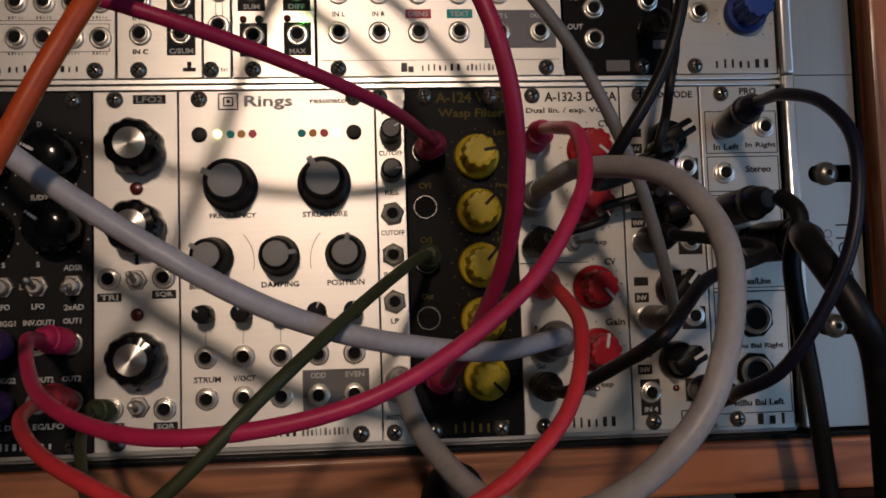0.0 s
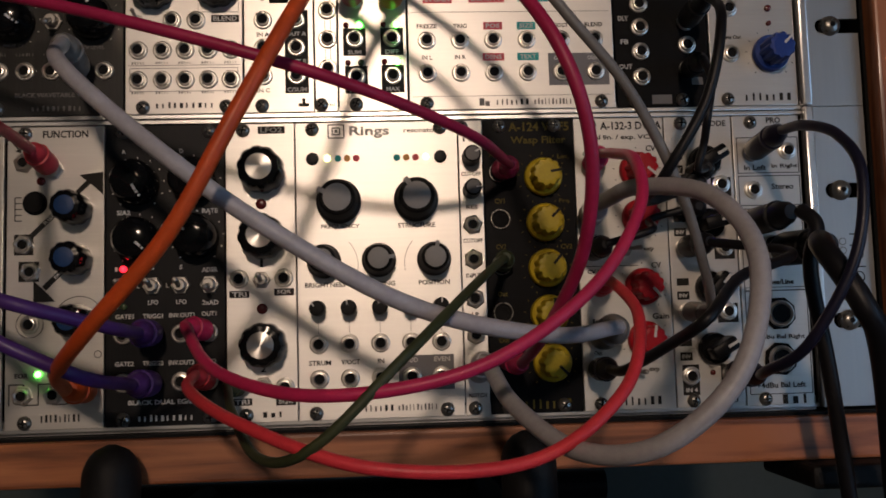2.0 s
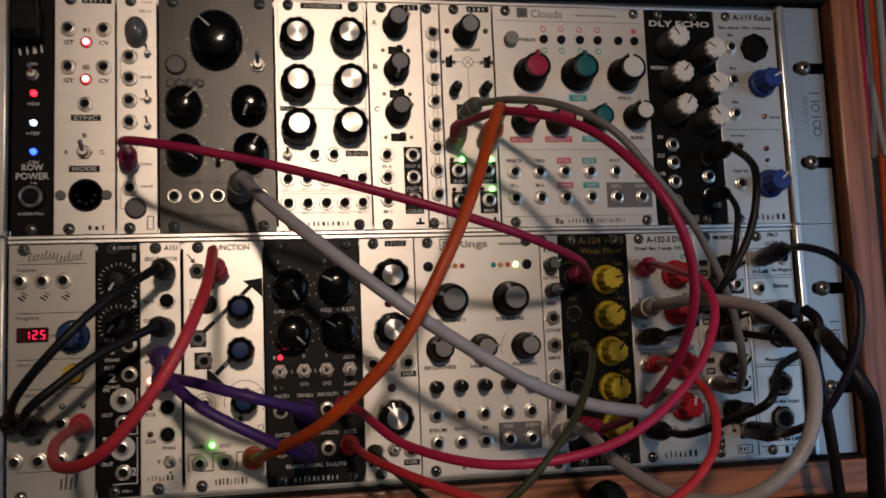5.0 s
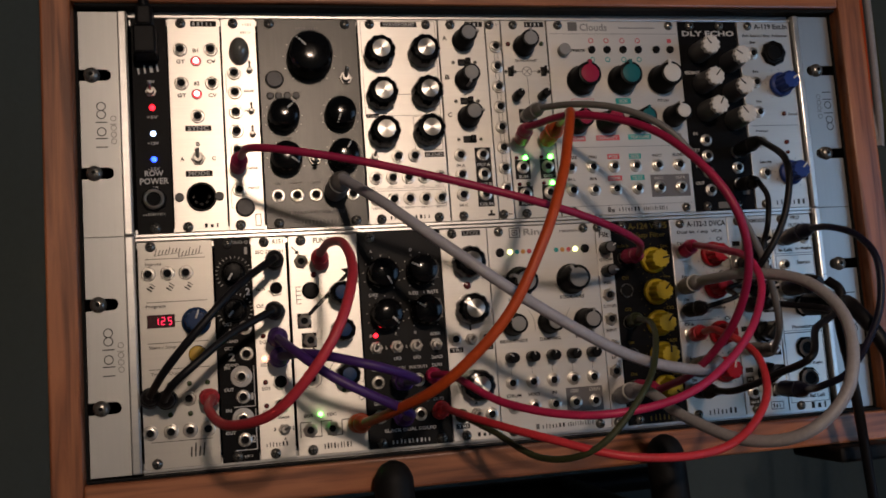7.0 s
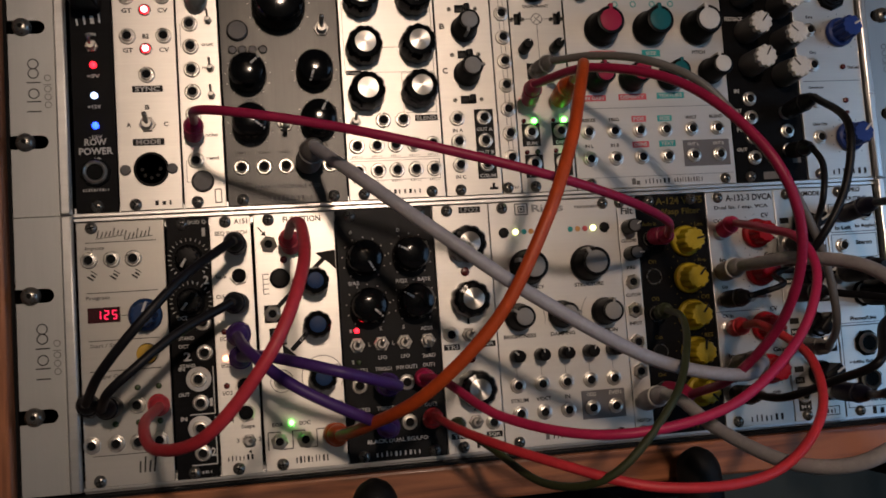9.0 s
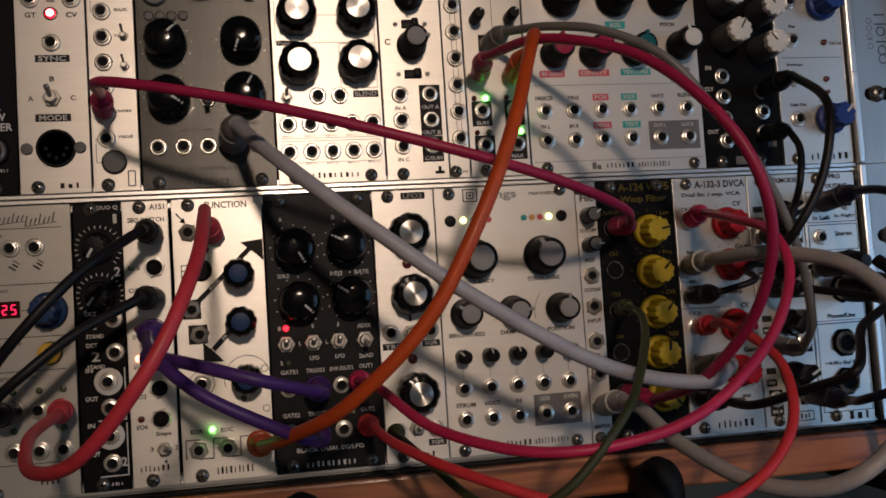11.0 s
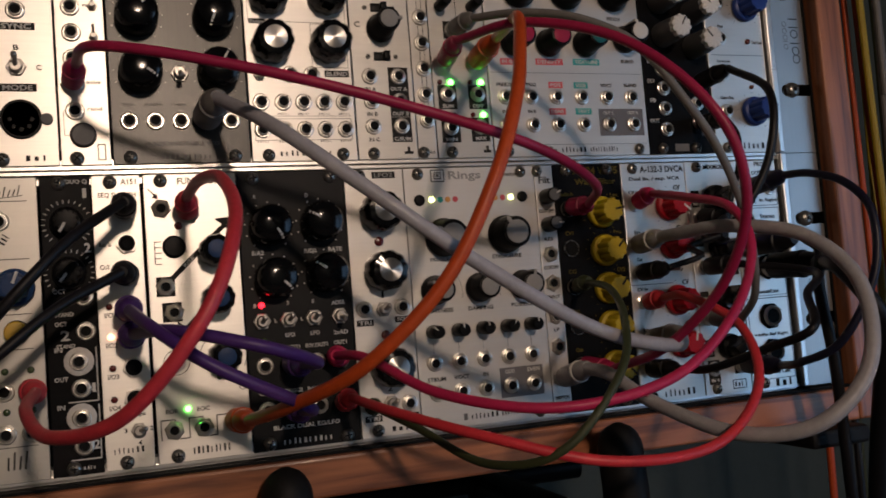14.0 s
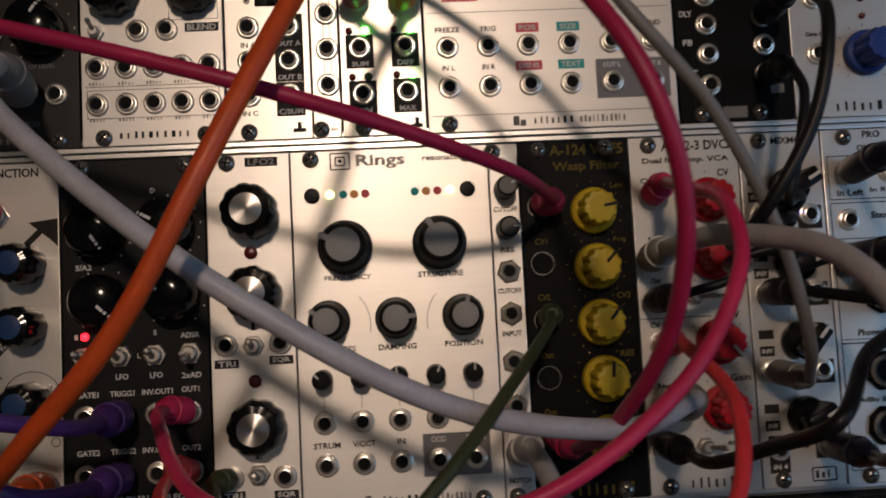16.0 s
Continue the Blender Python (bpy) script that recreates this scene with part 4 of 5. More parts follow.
for x, a in ((218.9, -55), (242.5, 85), (266.3, 10)):
    m.knob(x, 67.6, "soft", a, "knob_grey", 7.4, 15.0)
for x, a in ((216.0, -45), (229.2, -12), (242.4, -12), (255.6, 20), (268.6, 5)):
    m.knob(x, 47.4, "trim", a, "black", 3.4, 11)
    m.jack(x, 32.1)
    m.stroke(x, 42, x, 36.6, 0.2, "ink_grey")
m.field(249.9, 273.7, 11.5, 26.4, "box_grey")
for x in (216.2, 229.2, 242.3, 255.6, 268.3):
    m.jack(x, 17.5)
for t, x, z, w, ink in (("FREQUENCY", 226.2, 82.6, 16.6, "ink"), ("STRUCTURE", 259.2, 82.6, 16.2, "ink"), ("BRIGHTNESS", 219.2, 57.5, 17.4, "ink"), ("DAMPING", 242.6, 57.5, 13.4, "ink"), ("POSITION", 266.2, 57.6, 13.4, "ink"),
                        ("STRUM", 216.4, 24.2, 9.4, "ink"), ("V/OCT", 229.4, 24.3, 8.0, "ink"), ("IN", 242.4, 24.4, 2.8, "ink"), ("ODD", 255.5, 24.4, 5.4, "ink_white"), ("EVEN", 268.6, 24.5, 6.8, "ink_white")):
    m.words(t, x, z, w, 2.1, ink)
m.arc(219, 66, 14.5, -12, 42, 14, 0.25, "ink_grey"); m.arc(268, 66, 14.5, 138, 192, 14, 0.25, "ink_grey")
m.bars(240.5, 4.4, 15, 2.6, 7); m.bars(258.0, 4.4, 17.5, 2.6, 11, "ink_grey")
m.field(229.0, 231.0, 3.0, 6.2, "ink_grey")

m = module(278.4, 288.8, LO, "alu_white", "very narrow silver filter module")
m.screw(279.9, 125.5); m.screw(282.4, 3.0)
m.words("Filt", 283.8, 120.8, 6.6, 3.6)
m.knob(283.6, 111.8, "trim", 60, "skirt_grey", 4.0, 11); m.knob(283.6, 97.4, "trim", 90, "skirt_grey", 4.0, 11)
for z in (82.2, 67.1, 50.0, 34.4, 18.4):
    m.jack(283.6, z, "hex")
for t, z, w in (("CUTOFF", 104.6, 8.6), ("RES", 90.0, 5.0), ("CUTOFF", 75.2, 8.6), ("INPUT", 60.0, 7.0), ("LP", 43.0, 3.0), ("NOTCH", 8.4, 7.6)):
    m.words(t, 283.6, z, w, 1.9)

m = module(289.3, 329.4, LO, "black_panel", "black filter module with five yellow knobs")
m.screws(296.6, 321.0)
m.words("A-124 VCF5", 314.2, 125.2, 27, 4.0, "ink_yellow"); m.words("Wasp Filter", 313.8, 118.8, 24.5, 4.2, "ink_yellow")
for x, z, a in ((315.2, 102.6, 80), (315.4, 82.4, 45), (315.6, 62.4, 40), (315.8, 42.4, 5), (316.2, 21.4, 135)):
    m.knob(x, z, "davies", a, "yellow", 8.4, 14)
    m.dots(x, z, 10.4, 11, -50, 230, "ink_yellow", 0.4, 0.5)
for z, t in ((105.0, "Audio In"), (84.3, "CV1"), (64.2, "CV2"), (43.6, "Out"), (23.6, "Out")):
    m.jack(295.8, z, "ring"); m.words(t, 295.8, z + 8.0, 8.0 if len(t) > 4 else 4.4, 2.2, "ink_yellow")
for z, t in ((113.4, "Lev."), (93.4, "Frq."), (73.4, "CV2"), (52.6, "RES"), (31.8, "Out")):
    m.words(t, 324.6, z - 1.6, 5.0, 2.2, "ink_yellow")
m.bars(314.5, 3.8, 21, 4.0, 7, "ink_yellow")

m = module(329.8, 370.0, LO, "alu", "silver dual amplifier module with four red knobs")
m.screws(337.0)
m.words("A-132-3 DVCA", 355.5, 125.0, 27.5, 3.6); m.words("Dual lin. / exp. VCA", 350.5, 119.6, 32, 2.6)
for x, z, a in ((357.4, 104.6, 130), (357.6, 83.6, 150), (357.6, 53.2, 140), (357.8, 30.0, 10)):
    m.knob(x, z, "davies", a, "red", 8.2, 14)
    m.dots(x, z, 10.2, 11, -50, 230, "ink", 0.3, 0.5)
for z, t in ((106.0, "CV In"), (84.4, "In"), (69.6, "Out"), (53.6, "CV In"), (32.0, "In"), (18.2, "Out")):
    m.jack(336.6, z); m.words(t, 336.6, z + 6.6, 6.4 if len(t) > 3 else 3.4, 2.0)
m.toggle(350.4, 69.8, 0, 40, 0.8); m.toggle(350.4, 16.6, 0, 40, 0.8)
m.words("exp", 361, 69.4, 4.6, 2.0); m.words("exp", 361, 16.8, 4.6, 2.0)
m.words("CV", 364, 114.6, 4.4, 2.6); m.words("Gain", 365, 92.6, 7.4, 2.6); m.words("CV", 364, 62.6, 4.4, 2.6); m.words("Gain", 365, 40.2, 7.4, 2.6)
m.stroke(330, 62.6, 356, 62.6, 0.3)
m.bars(354.5, 3.8, 20, 3.6, 7)

m = module(370.5, 400.9, LO, "alu", "silver four-channel mixer module with black pointer knobs")
m.screw(378.0, 125.5); m.screw(377.8, 3.0)
m.words("MIXMODE", 390.6, 125.4, 16, 2.6)
for k, z in enumerate((108.0, 80.0, 52.0, 25.4)):
    m.knob(387.6, z, "pointer", (60, 75, 40, 60)[k], "black", 7.0, 15)
    m.field(372.8, 378.2, z + 1.2, z + 4.4, "ink"); m.field(372.8, 378.2, z - 5.0, z - 1.4, "ink"); m.words("INV", 375.5, z - 3.2, 3.8, 1.8, "ink_white")
    m.field(390.5, 399.6, z - 15.5, z - 7.0, "ink")
    m.jack(395.0, (97.8, 69.7, 41.5, 14.2)[k]); m.jack(377.1, (98.0, 69.7, 41.5, 13.8)[k])
m.field(373.4, 380.8, 5.4, 18.6, "ink", lift=0.02); m.words("IN 4", 377.2, 7.6, 5.0, 1.8, "ink_white")
m.led(386.8, 15.0, "led_off", 1.2); m.led(386.7, 100.6, "led_blue", 1.3); m.led(386.8, 41.4, "led_white", 1.2)
m.outline(388.6, 397.2, 2.0, 6.6, 0.5); m.bars(392.9, 4.3, 6.4, 2.6, 3)

m = module(401.5, 431.8, LO, "alu", "silver output module with outlined jack groups")
m.screw(409.9, 125.5); m.screw(409.8, 2.8)
m.words("PRO", 420.5, 126.4, 6.6, 2.6); m.words("OUTPUT", 421.0, 121.4, 12.4, 2.4)
for z0, z1 in ((102.6, 118.6), (88.0, 101.2), (4.8, 86.4)):
    m.outline(403.2, 431.0, z0, z1, 0.35)
m.stroke(403.2, 50.0, 431, 50.0, 0.5); m.stroke(403.2, 51.4, 431, 51.4, 0.3)
m.jack(410.2, 111.8); m.jack(426.0, 112.4); m.jack(409.6, 95.0)
m.words("In Left", 411, 105.0, 10, 2.4); m.words("In Right", 424.5, 105.4, 12, 2.4); m.words("Stereo", 423.0, 96.4, 10, 2.6)
m.jack(406.8, 80.3); m.jack(419.6, 67.6, "large"); m.jack(418.0, 39.8, "large"); m.jack(417.4, 20.0, "large")
m.words("Phones/Line", 417.5, 53.8, 16, 2.4); m.words("+4dBu Bal Right", 417.5, 29.4, 23, 2.4); m.words("+4dBu Bal Left", 417.0, 8.6, 22, 2.4)
m.bars(424.0, 2.4, 13.5, 4.0, 3)

# ---- upper row of modules ----
m = module(0.6, 20.6, UP, "black_panel", "narrow black power module with lit status lights")
m.screw(10.6, UP + 3.0)
m.bars(10.5, 231, 14, 4.6, 4, "ink_white", -8)
m.words("ON", 10.8, 223.4, 4.0, 1.8, "ink_white")
m.toggle(10.8, 217.2, 20, 0, 0.8)
for z, c, t in ((207.6, "led_red", "+5V"), (192.0, "led_white", "+12V"), (176.8, "led_blue", "-12V")):
    m.led(11.2, z, c, 1.7); m.words(t, 11.0, z - 5.6, 6.4, 1.8, "ink_white")
m.words("ROW", 10.9, 168.6, 10.5, 3.4, "ink_white"); m.words("POWER", 10.9, 164.0, 16, 3.6, "ink_white"); m.words("40", 10.9, 159.6, 4.4, 2.6, "ink_white")
m.jack(10.4, 153.2, "large")
m.bars(10.6, 144.6, 13, 1.6, 10, "ink_white")
plug = thing("power_plug", 9.6, -1, 243, "black square power plug with cord on the power module", "plug")
bm = bmesh.new()
block(bm, -6.5, 6.5, -17, 0.6, -8, 9, 0, 1.5)
block(bm, -5, 5, -15, -3, 9, 22, 0, 2)
part("housing", bm, M["black"], plug)
bm = bmesh.new()
tube(bm, smooth([(0, -9, 20), (-1, -10, 34), (-3, -14, 60), (-4, 10, 90), (-5, 80, 110)]), 3.2)
part("cord", bm, M["black"], plug)

m = module(21.2, 51.4, UP, "alu", "silver converter module with round five-pin socket and red lights")
m.screw(29.0, UP + 125.5); m.screw(28.8, UP + 3.0)
m.field(34.6, 49.6, 257.0, 260.4, "ink", lift=0.02); m.bars(42.1, 258.7, 13, 2.2, 5, "ink_white")
for x in (28.2, 45.8):
    for z, t in ((242.6, "B1"), (222.0, "B2")):
        m.jack(x, z); m.words("GT" if x < 40 else "CV", x, z - 7.2, 5.0, 2.4)
m.words("B1", 37, 242.2, 3.2, 2.4); m.words("B2", 37, 222.0, 3.2, 2.4)
m.led(37.0, 235.6, "led_red", 2.2, True); m.led(36.8, 215.4, "led_red", 2.2, True)
m.jack(36.7, 202.0); m.field(29.4, 44.2, 193.2, 196.4, "ink"); m.words("SYNC", 36.7, 194.8, 12, 2.4, "ink_white")
m.toggle(36.0, 176.6, 25, 0, 1.0)
m.words("A", 27, 176.6, 2.2, 2.4); m.words("C", 45, 176.6, 2.2, 2.4); m.words("B", 36.3, 185.4, 2.2, 2.4); m.field(28.6, 43.8, 166.0, 169.4, "ink"); m.words("MODE", 36.2, 167.7, 12, 2.4, "ink_white")
def din():
    bm = bmesh.new()
    lathe(bm, [(8.6, 0), (8.6, -0.9), (8.2, -1.2), (7.6, -1.2), (7.4, -0.3)], 36, 0)
    lathe(bm, [(7.5, -0.2), (7.5, -0.3), (0.5, -0.3)], 30, 1)
    for k in range(5):
        a = math.pi * (1 + k / 4)
        lathe(bm, [(0.9, -0.2), (0.9, -0.6), (0.3, -0.6)], 10, 0, centre=(4.4 * math.cos(a), 4.4 * math.sin(a)))
    return finish(bm, [M["black"], M["hole"]], "round_socket")
put("round_socket", shared("din", din), m.root, 37.0 - 21.2, 0, 153.8 - UP, label="black five-pin round socket")
m.button(24.6, 153.8, 2.6, "skirt_grey", 1.4, False); m.button(47.2, 153.8, 2.6, "skirt_grey", 1.4, False)
m.bars(43, 136.8, 10, 2.4, 3)

m = module(52.2, 72.6, UP, "alu", "narrow silver random module with amber glass dome")
m.screw(59.4, UP + 125.5); m.screw(58.6, UP + 3.0)
m.bars(68, 258.4, 6, 1.6, 4, "ink_grey"); m.bars(67, 253.4, 7, 1.6, 5, "ink_grey")
def dome():
    bm = bmesh.new()
    lathe(bm, [(6.0, 0), (6.0, -1.5), (5.6, -5.0), (4.4, -8.0), (2.0, -9.6), (0.4, -9.8)], 30, 0)
    return finish(bm, [M["glass_dim"]], "sensor_dome")
put("sensor_dome", shared("dome", dome), m.root, 62.4 - 52.2, 0, 241.2 - UP, label="smoked oval glass dome", scale=(1.0, 1.0, 1.35))
for z, t in ((228.0, "in"), (216.2, "out"), (204.2, "rand"), (192.6, "B"), (181.0, "out"), (169.3, "noise"), (157.4, "rand")):
    m.jack(58.8, z)
    if z in (216.2, 204.2, 169.3, 157.4):
        m.words({"in": "In", "out": "out", "rand": "rand", "noise": "noise"}[t], 67.0, z + 1.0, 6.0, 1.7, "ink_grey")
for z in (229.6, 204.6, 190.6):
    m.toggle(68.0, z, 22, 0, 0.5)
m.stroke(54.0, 146.6, 54.0, 157.4, 0.25); m.stroke(54.0, 146.6, 58, 146.6, 0.25); m.stroke(54.0, 157.4, 55.5, 157.4, 0.25); m.stroke(54, 216, 54, 228, 0.25)
m.button(61.6, 146.6, 5.0, "skirt_grey", 1.6)
m.outline(67.4, 70.4, 135.6, 142.4, 0.5)

m = module(73.6, 133.8, UP, "grey_panel", "dark grey wavetable oscillator module with glossy black knobs")
m.screws(80.8, 126.8)
m.knob(104.0, 236.8, "dome", -45, "black", 13.8, 18); m.dots(104.0, 236.8, 15.8, 11, -50, 230, "ink_white", 0.6)
for x, z, a in ((86.6, 200.6, 45), (120.6, 201.4, -160), (87.0, 174.8, 125), (121.2, 175.6, 30)):
    m.knob(x, z, "dome", a, "black", 9.6, 15); m.dots(x, z, 11.4, 11, -50, 230, "ink_white", 0.5)
m.button(82.4, 224.0, 5.0, "skirt_grey", 2.0)
for x in (79.4, 84.4, 89.6, 94.8):
    m.button(x, 214.0, 2.0, "skirt_grey", 0.8)
m.toggle(125.4, 224.4, 28, 0); m.toggle(104.0, 174.6, -25, 0)
for x in (81.1, 92.3, 103.4, 114.5, 125.8):
    m.jack(x, 152.8)
for x, w in ((81.1, 7), (92.3, 8.4), (103.4, 7)):
    m.bars(x, 160.4, w, 1.5, 6, "ink_grey")
m.words("CV LEVEL", 121, 163.2, 9.6, 1.6, "ink_grey"); m.words("WAVE", 87, 187.6, 6.5, 1.5, "ink_grey"); m.words("WAVE CV", 87, 161.8 + 2.6, 9, 1.4, "ink_grey")
m.bars(103.8, 256.0, 14, 1.6, 9, "ink_grey")
m.words("BLACK WAVETABLE VCO", 104, 142.4, 32, 2.0, "ink_grey"); m.bars(106, 136.6, 22, 2.4, 10, "ink_grey")

m = module(134.6, 185.0, UP, "alu_white", "silver oscillator module with six aluminium-capped knobs")
m.screws(142.2, 177.9)
m.field(149, 172, 257.2, 260.4, "ink", lift=0.02); m.words("WAVEFORMS", 160.5, 258.8, 20, 2.2, "ink_white")
for x, z, a in ((146.6, 239.0, 10), (174.4, 239.6, -15), (146.6, 213.0, 20), (174.8, 213.6, 0), (146.6, 189.0, -85), (174.4, 189.6, -60)):
    m.knob(x, z, "fluted", a, "spun", 9.6, 14.5)
m.toggle(140.2, 174.4, 15, 0, 0.7); m.jack(154.7, 174.9); m.jack(165.1, 174.9)
for z in (161.6, 148.4):
    for x in (140.2, 150.5, 160.3, 170.2, 180.0):
        m.jack(x, z); m.bars(x, z - 5.6, 6, 1.1, 5, "ink_grey")
m.outline(136.6, 183, 143.4, 153.6, 0.2); m.stroke(136.0, 154.9, 183.6, 154.9, 0.2); m.outline(136.4, 183.4, 200.6, 260.9, 0.2); m.outline(166.0, 183.4, 178.6, 200.0, 0.2); m.stroke(152, 214, 170, 214, 0.25)
m.field(136.8, 144.6, 199.4, 201.8, "ink", lift=0.02); m.words("Pulse", 140.7, 200.5, 6.6, 1.6, "ink_white"); m.field(171.6, 183.6, 174.0, 177.2, "ink"); m.words("BLEND", 177.6, 175.6, 10.4, 2.2, "ink_white")
m.bars(160.5, 137.2, 26, 2.6, 10)

m = module(185.7, 215.9, UP, "alu", "silver three-channel mixer module with grey-capped knobs")
m.screw(193.6, UP + 125.5); m.screw(193.3, UP + 3.0)
m.field(203, 214.6, 257.6, 261.0, "ink", lift=0.02); m.bars(208.8, 259.3, 10, 2.2, 4, "ink_white")
for z, zs, t, a in ((248.2, 234.2, "A", 80), (222.8, 209.2, "B", -170), (198.6, 184.6, "C", 85)):
    m.knob(201.0, z, "soft", a, "knob_grey", 7.2, 17); m.slide(201.0, zs, 8.4, 4.2); m.words(t, 189.4, z + 2.0, 2.8, 3.0)
for z, a, b in ((174.6, "IN A", "OUT A"), (162.2, "IN B", "OUT B"), (149.6, "IN C", "C/SUM")):
    m.jack(194.0, z); m.words(a, 194.0, z - 6.4, 5.4, 1.9)
    m.field(203.4, 213.6, z - 7.8, z + 4.6, "ink"); m.jack(208.4, z); m.words(b, 208.5, z - 6.2, 8.6, 1.9, "ink_white")
m.field(209.0, 213.6, 135.8, 137.2, "ink"); m.field(210.6, 212.0, 137.2, 139.4, "ink")

m = module(216.4, 226.2, UP, "alu", "very narrow silver multiple module with eight sockets")
m.screw(219.2, UP + 125.5); m.screw(219.0, UP + 3.0)
m.stroke(221.0, 150, 221.0, 246, 0.25); m.stroke(223.4, 150, 223.4, 246, 0.25)
for k in range(8):
    m.jack(222.1, 244.4 - k * 13.12)
m.bars(224.4, 259.2, 2, 1.6, 2); m.bars(224.0, 136.4, 2.8, 1.4, 3)

m = module(226.8, 256.8, UP, "alu", "silver logic module with crossed outputs and green lights")
m.screw(234.9, UP + 125.5); m.screw(234.2, UP + 3.0)
m.field(242.6, 255.4, 257.6, 261.0, "ink", lift=0.02); m.bars(249.0, 259.3, 10.5, 2.2, 4, "ink_white")
m.knob(240.8, 244.6, "soft", 5, "knob_grey", 7.2, 17); m.led(230.7, 246.2, "led_off", 1.5); m.led(253.0, 246.4, "led_green_off", 1.5)
m.words("QUADRANT", 241.8, 235.2, 15, 2.0)
m.slide(231.0, 228.0, 3.6, 6.0); m.slide(253.0, 228.0, 3.6, 6.0)
m.arc(241.9, 228.2, 3.0, 0, 360, 24); m.stroke(239.8, 226.1, 244.0, 230.3, 0.3); m.stroke(239.8, 230.3, 244.0, 226.1, 0.3); m.stroke(234, 228.2, 238.9, 228.2, 0.25); m.stroke(244.9, 228.2, 250, 228.2, 0.25); m.stroke(241.9, 225, 241.9, 204, 0.25)
m.knob(233.2, 211.2, "trim", 30, "black", 3.0, 12); m.knob(250.4, 211.4, "trim", 40, "black", 3.0, 12)
m.field(234.4, 243.4, 194.6, 203.6, "ink"); m.jack(239.0, 199.0); m.jack(233.8, 183.4); m.jack(250.8, 183.4)
for x, z, t, lit in ((233.9, 165.8, "SUM", "led_green"), (250.4, 165.9, "DIFF", "led_green"), (234.5, 148.8, "MIN", "led_green_off"), (250.5, 149.1, "MAX", "led_green")):
    m.field(x - 5.0, x + 5.0, z - 7.6, z + 4.8, "ink"); m.jack(x, z); m.words(t, x, z - 6.0, 6.0, 1.9, "ink_white")
    m.led(x - 3.6, z + 6.2, "led_off", 1.3); m.led(x + 2.2, z + 6.2, lit, 1.5)
m.field(251.4, 255.4, 135.8, 137.2, "ink"); m.field(252.8, 254.2, 137.2, 139.4, "ink")

m = module(257.6, 349.4, UP, "alu_white", "wide silver texture module with raspberry, teal and white knobs")
m.screws(265.2, 342.9)
m.field(272.0, 278.4, 255.2, 261.0, "ink_grey"); m.field(273.2, 277.2, 256.4, 259.8, "ink"); m.words("Clouds", 289.6, 257.6, 19, 5.0, "ink_mid"); m.words("texture synthesizer", 320, 257.2, 26, 1.6, "ink_grey")
m.button(267.4, 241.6, 4.0, "knob_grey", 5, False); m.words("FREEZE", 277.6, 242.0, 9.4, 1.7)
for x in (287.2, 297.8, 309.0, 319.8, 332.5, 342.4):
    m.button(x, 242.4, 2.3, "black", 1.8)
    if x < 325:
        m.arc(x, 248.6, 1.5, 0, 360, 16, 0.6, "ink_pink"); m.arc(x, 235.8, 1.5, 0, 360, 16, 0.6, "ink_teal")
m.field(341.0, 343.8, 247.0, 249.8, "ink_pink")
for x, c, a in ((277.9, "pink", 5), (305.9, "teal", 0), (334.0, "white", -10)):
    m.knob(x, 221.6, "soft", a, c, 9.8, 17)
for x, z, c, a in ((272.6, 193.4, "pink", 0), (292.9, 193.4, "pink", 60), (315.0, 193.8, "teal", 10), (339.6, 196.6, "white", -20)):
    m.knob(x, z, "soft", a, c, 7.4, 17)
m.outline(270.6, 285.4, 206.2, 209.6, 0.35, "ink_pink"); m.field(300.6, 311.2, 206.0, 209.8, "ink_teal"); m.words("SIZE", 305.9, 207.9, 6, 2.0, "ink_white"); m.words("PITCH", 334, 208.0, 7.6, 1.9)
for t, x, z, w, c in (("IN GAIN", 271, 183.4, 13, "ink_pink"), ("DENSITY", 292.9, 183.6, 16, "ink_pink"), ("TEXTURE", 315.0, 183.8, 16, "ink_teal"), ("POS", 295.4, 171.2, 8.4, "ink_pink"), ("SIZE", 310.4, 171.1, 8.4, "ink_teal"), ("DENS", 295.3, 157.0, 9.6, "ink_pink"), ("TEXT", 310.8, 157.0, 9.6, "ink_teal")):
    m.field(x - w / 2, x + w / 2, z - 1.7, z + 1.7, c); m.words(t, x, z, w - 2.2, 2.0, "ink_white")
for t, x, z, w in (("FREEZE", 266.0, 171.2, 9.0), ("TRIG", 280.8, 171.2, 6.0), ("V/OCT", 325.8, 171.2, 7.0), ("BLEND", 340.8, 171.4, 8.0), ("IN L", 265.8, 157.0, 4.6), ("IN R", 280.5, 157.0, 4.8), ("BLEND", 340.4, 184.6, 8.0)):
    m.words(t, x, z, w, 1.9)
m.field(319.8, 347.0, 143.8, 158.4, "box_grey")
m.words("OUT L", 325.7, 156.2, 6.6, 1.8, "ink_white"); m.words("OUT R", 340.8, 156.2, 6.6, 1.8, "ink_white")
for z in (164.7, 149.9):
    for x in (265.8, 280.6, 295.3, 310.4, 325.7, 340.8):
        m.jack(x, z)
m.stroke(259, 139.4, 348, 139.4, 0.2, "ink_grey"); m.stroke(259, 177.6, 348, 177.6, 0.2, "ink_grey"); m.stroke(259, 253.2, 348, 253.2, 0.2, "ink_grey")
m.bars(303.5, 136.6, 15, 2.6, 7); m.bars(321.5, 136.6, 17.5, 2.6, 11, "ink_grey"); m.field(288.4, 290.6, 135.0, 138.4, "ink_grey"); m.field(291, 293, 134.8, 137.0, "ink_grey")

